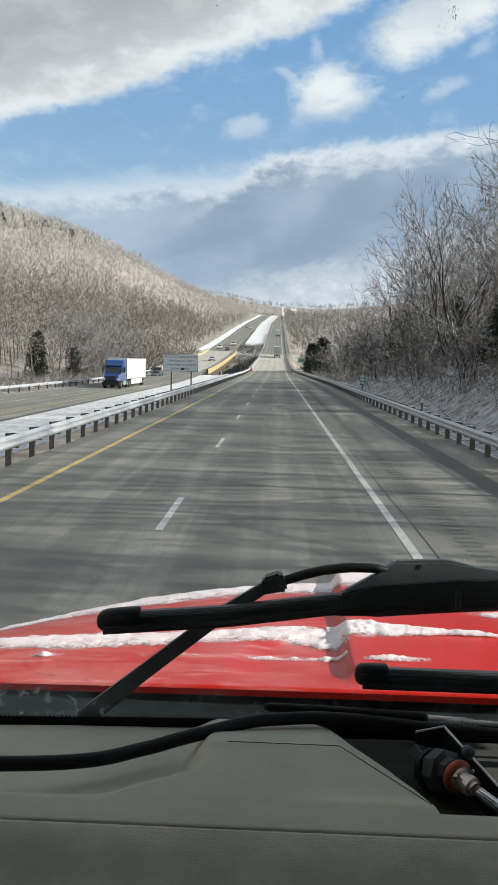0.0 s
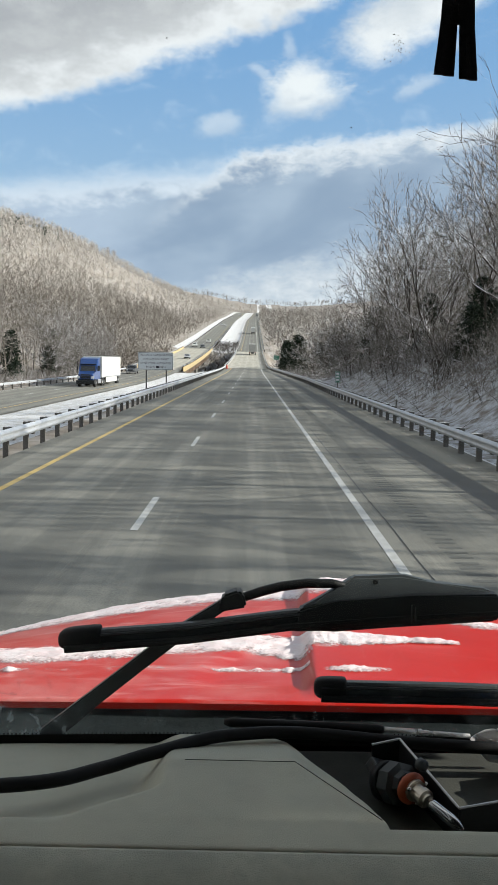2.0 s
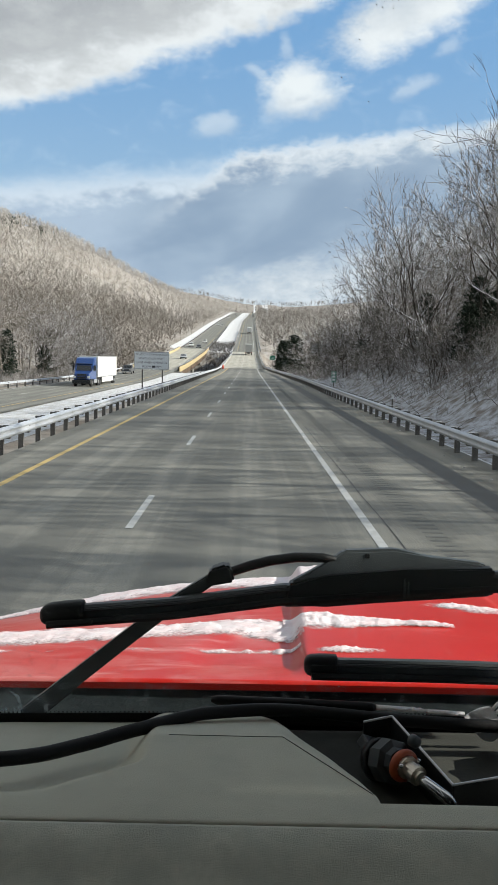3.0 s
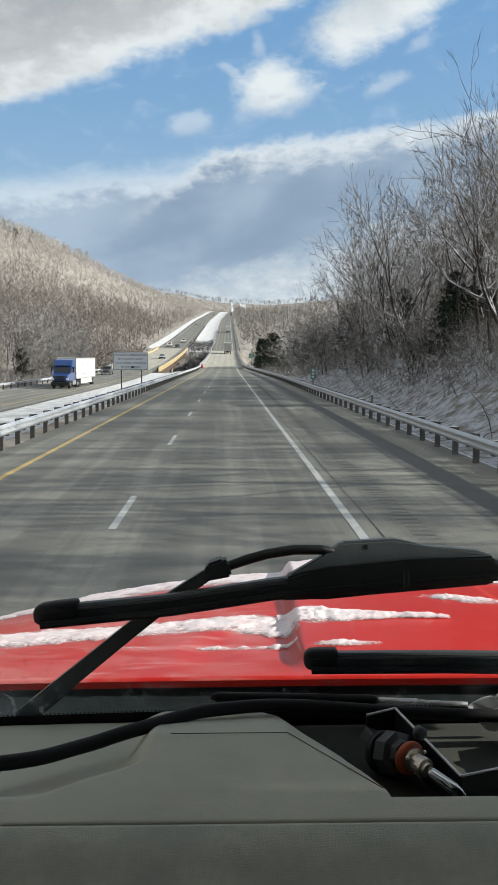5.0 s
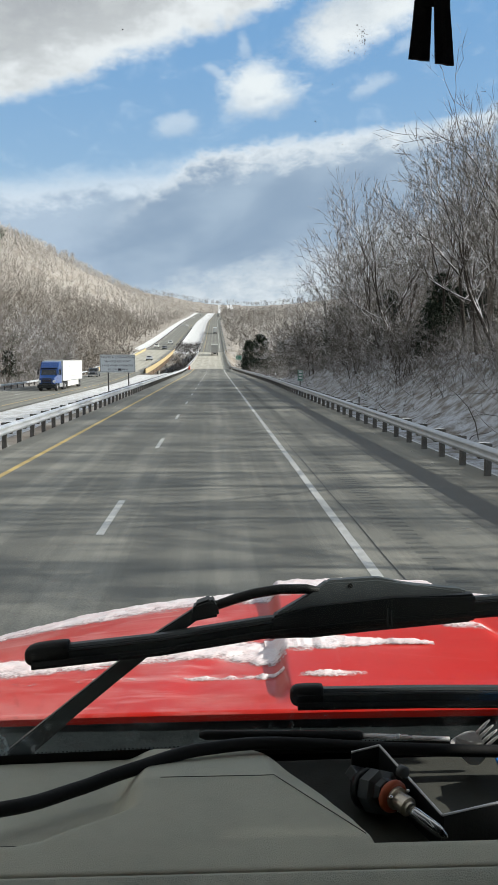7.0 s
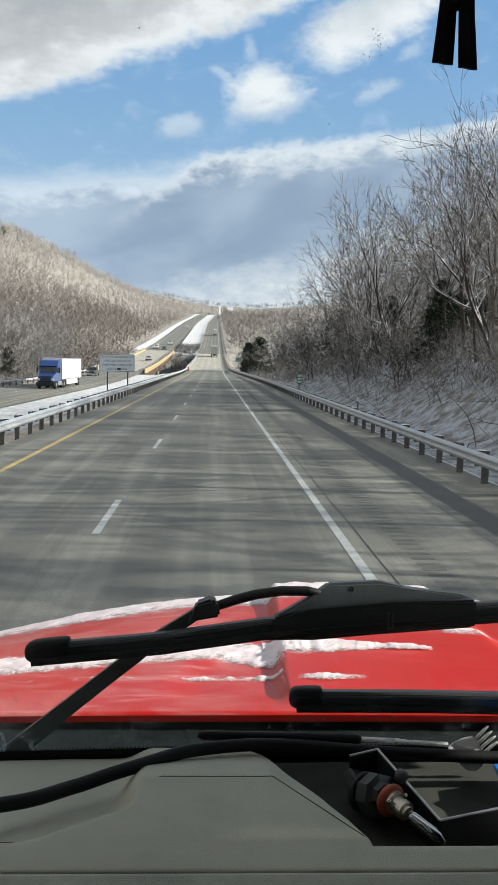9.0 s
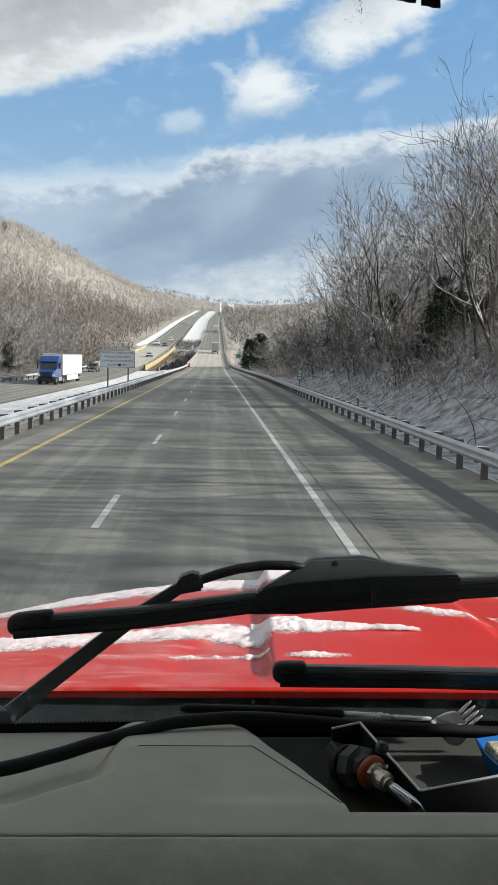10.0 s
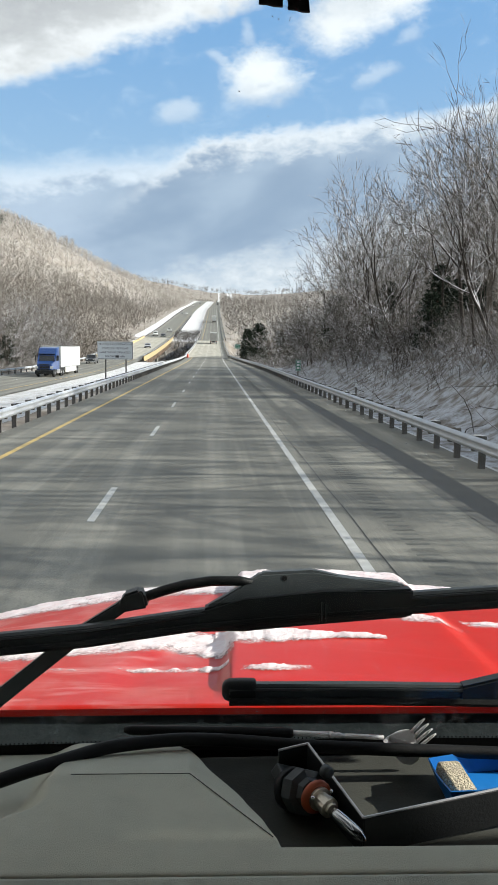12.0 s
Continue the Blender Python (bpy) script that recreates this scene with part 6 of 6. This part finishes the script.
snow_on_hood(spread(0.55, 1.30, 120), spread(1.45, 1.62, 40), lambda u, v: 0.006 * (1 - ((v - 1.53) / 0.03) ** 2) + 0.010 * noise.noise((u * 8, v * 9, 4)) - 0.004, "thin ragged strip of snow on the hood")


# ---------------------------------------------------------------- things lying on the dashboard
bm = bmesh.new()
run = [(-0.60, 0.62, 2.064), (-0.42, 0.66, 2.050), (-0.30, 0.70, 2.034), (-0.215, 0.74, 2.018), (-0.166, 0.78, 2.016), (-0.111, 0.82, 2.011), (-0.052, 0.86, 2.012), (0.014, 0.885, 2.011), (0.083, 0.893, 2.006),
       (0.152, 0.893, 2.000), (0.222, 0.893, 1.996), (0.291, 0.893, 1.993), (0.40, 0.893, 1.989), (0.60, 0.88, 1.985), (0.85, 0.86, 2.00)]
fine = []
for a, b, c, d in zip([run[0]] + run, run, run[1:], run[2:] + [run[-1]]):
    for k in range(6):
        f = k / 6
        fine.append(tuple(0.5 * (2 * b[i] + (c[i] - a[i]) * f + (2 * a[i] - 5 * b[i] + 4 * c[i] - d[i]) * f * f + (3 * b[i] - a[i] - 3 * c[i] + d[i]) * f ** 3) for i in range(3)))
fine = [(x, y, max(z, dash_z(x, y) + 0.007)) if x < tray_left(y) and y > 0.6 else (x, y, z) for x, y, z in fine]
fine = [(p[0], p[1], sum(q[2] for q in fine[max(0, i - 5):i + 6]) / len(fine[max(0, i - 5):i + 6])) for i, p in enumerate(fine)]
tube(bm, fine, 0.0075, 14)
cable = tagged(part("cable", bm, M_BLACK, smooth=True), "thick black cable lying across the dashboard", "cable")

fork = thing("extending_fork", "extending fork with a black grip and bright steel tines", "fork")
bm = bmesh.new()
tube(bm, [(-0.038, 0.908, 2.012), (-0.030, 0.908, 2.0115), (0.06, 0.911, 2.008), (0.155, 0.914, 2.004), (0.160, 0.914, 2.0038)], [0.003, 0.0058, 0.0062, 0.0060, 0.0045], 12)
part("grip", bm, M_BLACK, fork, smooth=True)
bm = bmesh.new()
tube(bm, [(0.159, 0.914, 2.004), (0.204, 0.914, 2.002)], 0.0034, 12)
part("outer_tube", bm, M_FORK, fork, smooth=True)
bm = bmesh.new()
lathe(bm, (0.203, 0.914, 2.002), (0.224, 0.914, 2.0005), [(0, 0.0036), (0.004, 0.0040), (0.006, 0.0026), (0.012, 0.0034), (0.015, 0.0022), (0.021, 0.0022)], 12)
part("collar", bm, M_FORK, fork, smooth=True)
bm = bmesh.new()
tube(bm, [(0.222, 0.914, 2.0005), (0.268, 0.914, 1.998)], 0.0028, 12)
part("inner_tube", bm, M_FORK, fork, smooth=True)
# head: a dished plate with four tines bent up
bm = bmesh.new()
plate = [(0.266, 1.9995), (0.278, 2.004), (0.290, 2.0085), (0.302, 2.0085), (0.308, 1.994), (0.313, 1.983), (0.308, 1.969), (0.298, 1.9635), (0.286, 1.970), (0.277, 1.985), (0.266, 1.9965)]
plate = [p for a, b in zip(plate, plate[1:] + plate[:1]) for p in (((2 * a[0] + b[0]) / 3, (2 * a[1] + b[1]) / 3), ((a[0] + 2 * b[0]) / 3, (a[1] + 2 * b[1]) / 3))]
top = [bm.verts.new((x, 0.9120 - 12 * (x - 0.290) ** 2, z)) for x, z in plate]
low = [bm.verts.new((x, 0.9135 - 12 * (x - 0.290) ** 2, z)) for x, z in plate]
bm.faces.new(top)
bm.faces.new(low[::-1])
for i in range(len(plate)):
    bm.faces.new((top[i], low[i], low[(i + 1) % len(plate)], top[(i + 1) % len(plate)]))
part("head", bm, M_FORK, fork)
for i in range(4):
    a, b = Vector((0.3005 + 0.0032 * i, 0.911, 2.0060 - 0.0064 * i)), Vector((0.3145 + 0.0048 * i, 0.907, 2.0245 - 0.0062 * i))
    bm = bmesh.new()
    tube(bm, [a, a.lerp(b, 0.35) + Vector((0, 0.0008, 0)), a.lerp(b, 0.7) + Vector((0, 0.001, 0)), b], [0.0023, 0.0021, 0.0018, 0.0009], 8)
    part("tine", bm, M_FORK, fork, smooth=True)

# open black holder with a bracket
holder = thing("holder", "open black plastic holder with thin pale edges", "holder")


def wall(name, a, b, drop, t=0.003, mat=None):
    bm = bmesh.new()
    a, b = Vector(a), Vector(b)
    n = (b - a).cross(Vector((0, 0, 1))).normalized() * t / 2
    down = Vector((0, 0, -drop))
    vs = [bm.verts.new(p) for p in (a + n, b + n, b + n + down, a + n + down, a - n, b - n, b - n + down, a - n + down)]
    for f in ((0, 1, 2, 3), (7, 6, 5, 4), (0, 4, 5, 1), (1, 5, 6, 2), (2, 6, 7, 3), (3, 7, 4, 0)):
        bm.faces.new([vs[i] for i in f])
    bmesh.ops.bevel(bm, geom=list(bm.edges), offset=0.0008, segments=1, affect="EDGES")
    p = part(name, bm, mat or M_BLACK_PLASTIC, holder)
    bm = bmesh.new()
    tube(bm, [a + Vector((0, 0, 0.0006)), b + Vector((0, 0, 0.0006))], 0.0014, 6)
    part("worn_edge", bm, M_ALU, p)


A, B, L, F = (0.173, 0.873, 2.011), (0.216, 0.757, 1.991), (0.139, 0.867, 2.006), (0.402, 0.806, 2.000)
wall("bracket", L, A, 0.050)
wall("side_wall", A, B, 0.046)
wall("front_wall", B, F, 0.040)
wall("far_wall", F, (0.66, 0.86, 2.01), 0.05)

# halogen bulb lying against the bracket
bulb = thing("headlight_bulb", "halogen headlight bulb with a black base and orange seal", "bulb")
p0, p1, p2, p3 = Vector((0.150, 0.846, 1.974)), Vector((0.174, 0.804, 1.989)), Vector((0.190, 0.773, 1.987)), Vector((0.210, 0.735, 1.985))
bm = bmesh.new()
lathe(bm, p0, p1, [(-0.002, 0.015), (0.000, 0.0205), (0.018, 0.0215), (0.020, 0.0245), (0.036, 0.0245), (0.038, 0.017), (0.044, 0.014)], 8)
part("base", bm, M_PLATE, bulb)
bm = bmesh.new()
lathe(bm, p0, p1, [(0.004, 0.0210), (0.0042, 0.0228), (0.014, 0.0232), (0.0142, 0.0214)], 24)
part("retaining_band", bm, M_BLACK_PLASTIC, bulb, smooth=True)
bm = bmesh.new()
lathe(bm, p1 + Vector((0.008, 0.004, 0.026)), p1 + Vector((0.014, -0.006, 0.026)), [(0, 0.004), (0.001, 0.0068), (0.009, 0.0068), (0.010, 0.004)], 16)
part("locking_clip", bm, M_PLATE, bulb, smooth=True)
bm = bmesh.new()
box(bm, -0.013, 0.013, -0.010, 0.010, -0.007, 0.007, Matrix.Translation(p0 + Vector((-0.004, 0.004, 0.012))) @ pose(0, 0, 0, 20, 25, 30), bevel=0.002)
part("connector", bm, M_WIPER, bulb)
bm = bmesh.new()
lathe(bm, p1 - (p1 - p0).normalized() * 0.004, p2, [(0, 0.013), (0.001, 0.0168), (0.003, 0.0180), (0.006, 0.0180), (0.009, 0.0165), (0.010, 0.011)], 20)
part("seal", bm, M_ORANGE, bulb, smooth=True)
bm = bmesh.new()
lathe(bm, p1, p2, [(0.004, 0.0125), (0.009, 0.0125), (0.010, 0.0090), (0.018, 0.0090), (0.019, 0.0104), (0.026, 0.0104), (0.027, 0.0070), (0.030, 0.0066)], 18)
part("collar", bm, M_NICKEL, bulb)
bm = bmesh.new()
lathe(bm, p2, p3, [(-0.002, 0.0060), (0.004, 0.0064), (0.034, 0.0064), (0.042, 0.0052), (0.048, 0.0024), (0.050, 0.0005)], 16)
part("glass_envelope", bm, M_BULB, bulb, smooth=True)
for dx in (-0.0022, 0.0022):
    bm = bmesh.new()
    d = (p3 - p2).normalized()
    tube(bm, [p2 + Vector((dx, 0, 0.001)), p2 + d * 0.020 + Vector((dx, 0, 0.002)), p2 + d * 0.030 + Vector((dx * 0.3, 0, -0.001))], 0.0007, 6)
    part("lead_wire", bm, M_CHROME, bulb)
for k in range(3):
    q = 2.1 * k + 0.5
    a = (p2 - p1).normalized()
    e = a.cross(Vector((0, 0, 1))).normalized()
    g = e.cross(a)
    bm = bmesh.new()
    bmesh.ops.create_uvsphere(bm, u_segments=8, v_segments=6, radius=0.0026, matrix=Matrix.Translation(p1 + a * 0.011 + (e * math.cos(q) + g * math.sin(q)) * 0.0135))
    part("locating_tab", bm, M_CHROME, bulb, smooth=True)

# blue dish with a dried-out sponge
dish = thing("dish", "shallow blue plastic dish in the dash tray", "dish")
bm = bmesh.new()
ring = [(0.312, 0.878), (0.312, 0.842), (0.318, 0.806), (0.345, 0.808), (0.41, 0.823), (0.50, 0.845), (0.51, 0.90), (0.436, 0.903), (0.36, 0.892)]
cx, cy = 0.40, 0.858
loops = [[bm.verts.new((cx + (x - cx) * k, cy + (y - cy) * k, z)) for x, y in ring] for k, z in ((0.86, 1.962), (1.0, 1.990), (0.985, 1.991), (0.84, 1.968))]
for r, s in zip(loops, loops[1:]):
    for i in range(len(ring)):
        bm.faces.new((r[i], r[(i + 1) % len(ring)], s[(i + 1) % len(ring)], s[i]))
bm.faces.new(loops[0][::-1])
bm.faces.new(loops[-1])
part("dish_body", bm, M_BLUE_DISH, dish)
bm = bmesh.new()
box(bm, -0.014, 0.014, -0.026, 0.026, -0.0085, 0.0085, Matrix.Translation((0.334, 0.836, 1.984)) @ pose(0, 0, 0, 14, 4, 14), bevel=0.004)
for v in bm.verts:
    v.co += Vector((1, 1, 1)) * 0.0012 * noise.noise(v.co * 90)
sponge = tagged(part("sponge", bm, M_SPONGE, smooth=True), "small dry tan sponge leaning in the blue dish", "sponge")

# webbing strap that hangs from the sun visor
strap = thing("strap", "dark navy webbing strap with a frayed split end", "strap")


def ribbon(name, path, widths, parent, mat, thick=0.0016):
    bm = bmesh.new()
    rows = []
    for (x, y, z), w in zip(path, widths):
        rows.append([bm.verts.new((x + a * w / 2, y + b * thick / 2 + 0.0015 * math.sin(a * 2.2), z)) for a, b in ((-1, -1), (-0.3, -1.2), (0.3, -1.2), (1, -1), (1, 1), (0.3, 1.2), (-0.3, 1.2), (-1, 1))])
    for r, s in zip(rows, rows[1:]):
        for n in range(8):
            bm.faces.new((r[n], r[(n + 1) % 8], s[(n + 1) % 8], s[n]))
    bm.faces.new(rows[0][::-1])
    bm.faces.new(rows[-1])
    return part(name, bm, mat, parent)


SX, SY, SZ = 0.0924, 0.385, 2.613
ribbon("band", [(SX - 0.010, SY, 3.150), (SX - 0.005, SY, 2.80), (SX - 0.0012, SY, 2.70), (SX, SY, 2.668), (SX, SY, 2.648), (SX, SY, 2.637)], [0.0150, 0.0145, 0.0140, 0.0135, 0.0175, 0.0185], strap, M_WEBBING)
ribbon("tail", [(SX - 0.0046, SY, 2.639), (SX - 0.0052, SY, 2.627), (SX - 0.0062, SY, SZ - 0.002)], [0.0092, 0.0100, 0.0112], strap, M_WEBBING)
ribbon("tail", [(SX + 0.0048, SY, 2.639), (SX + 0.0056, SY, 2.627), (SX + 0.0068, SY, SZ - 0.004)], [0.0084, 0.0092, 0.0102], strap, M_WEBBING)
bm = bmesh.new()
lathe(bm, (SX - 0.003, SY - 0.003, 2.660), (SX - 0.003, SY - 0.0005, 2.660), [(0, 0.0005), (0.0006, 0.0026), (0.0025, 0.0031)], 12)
part("rivet", bm, M_POST, strap, smooth=True)
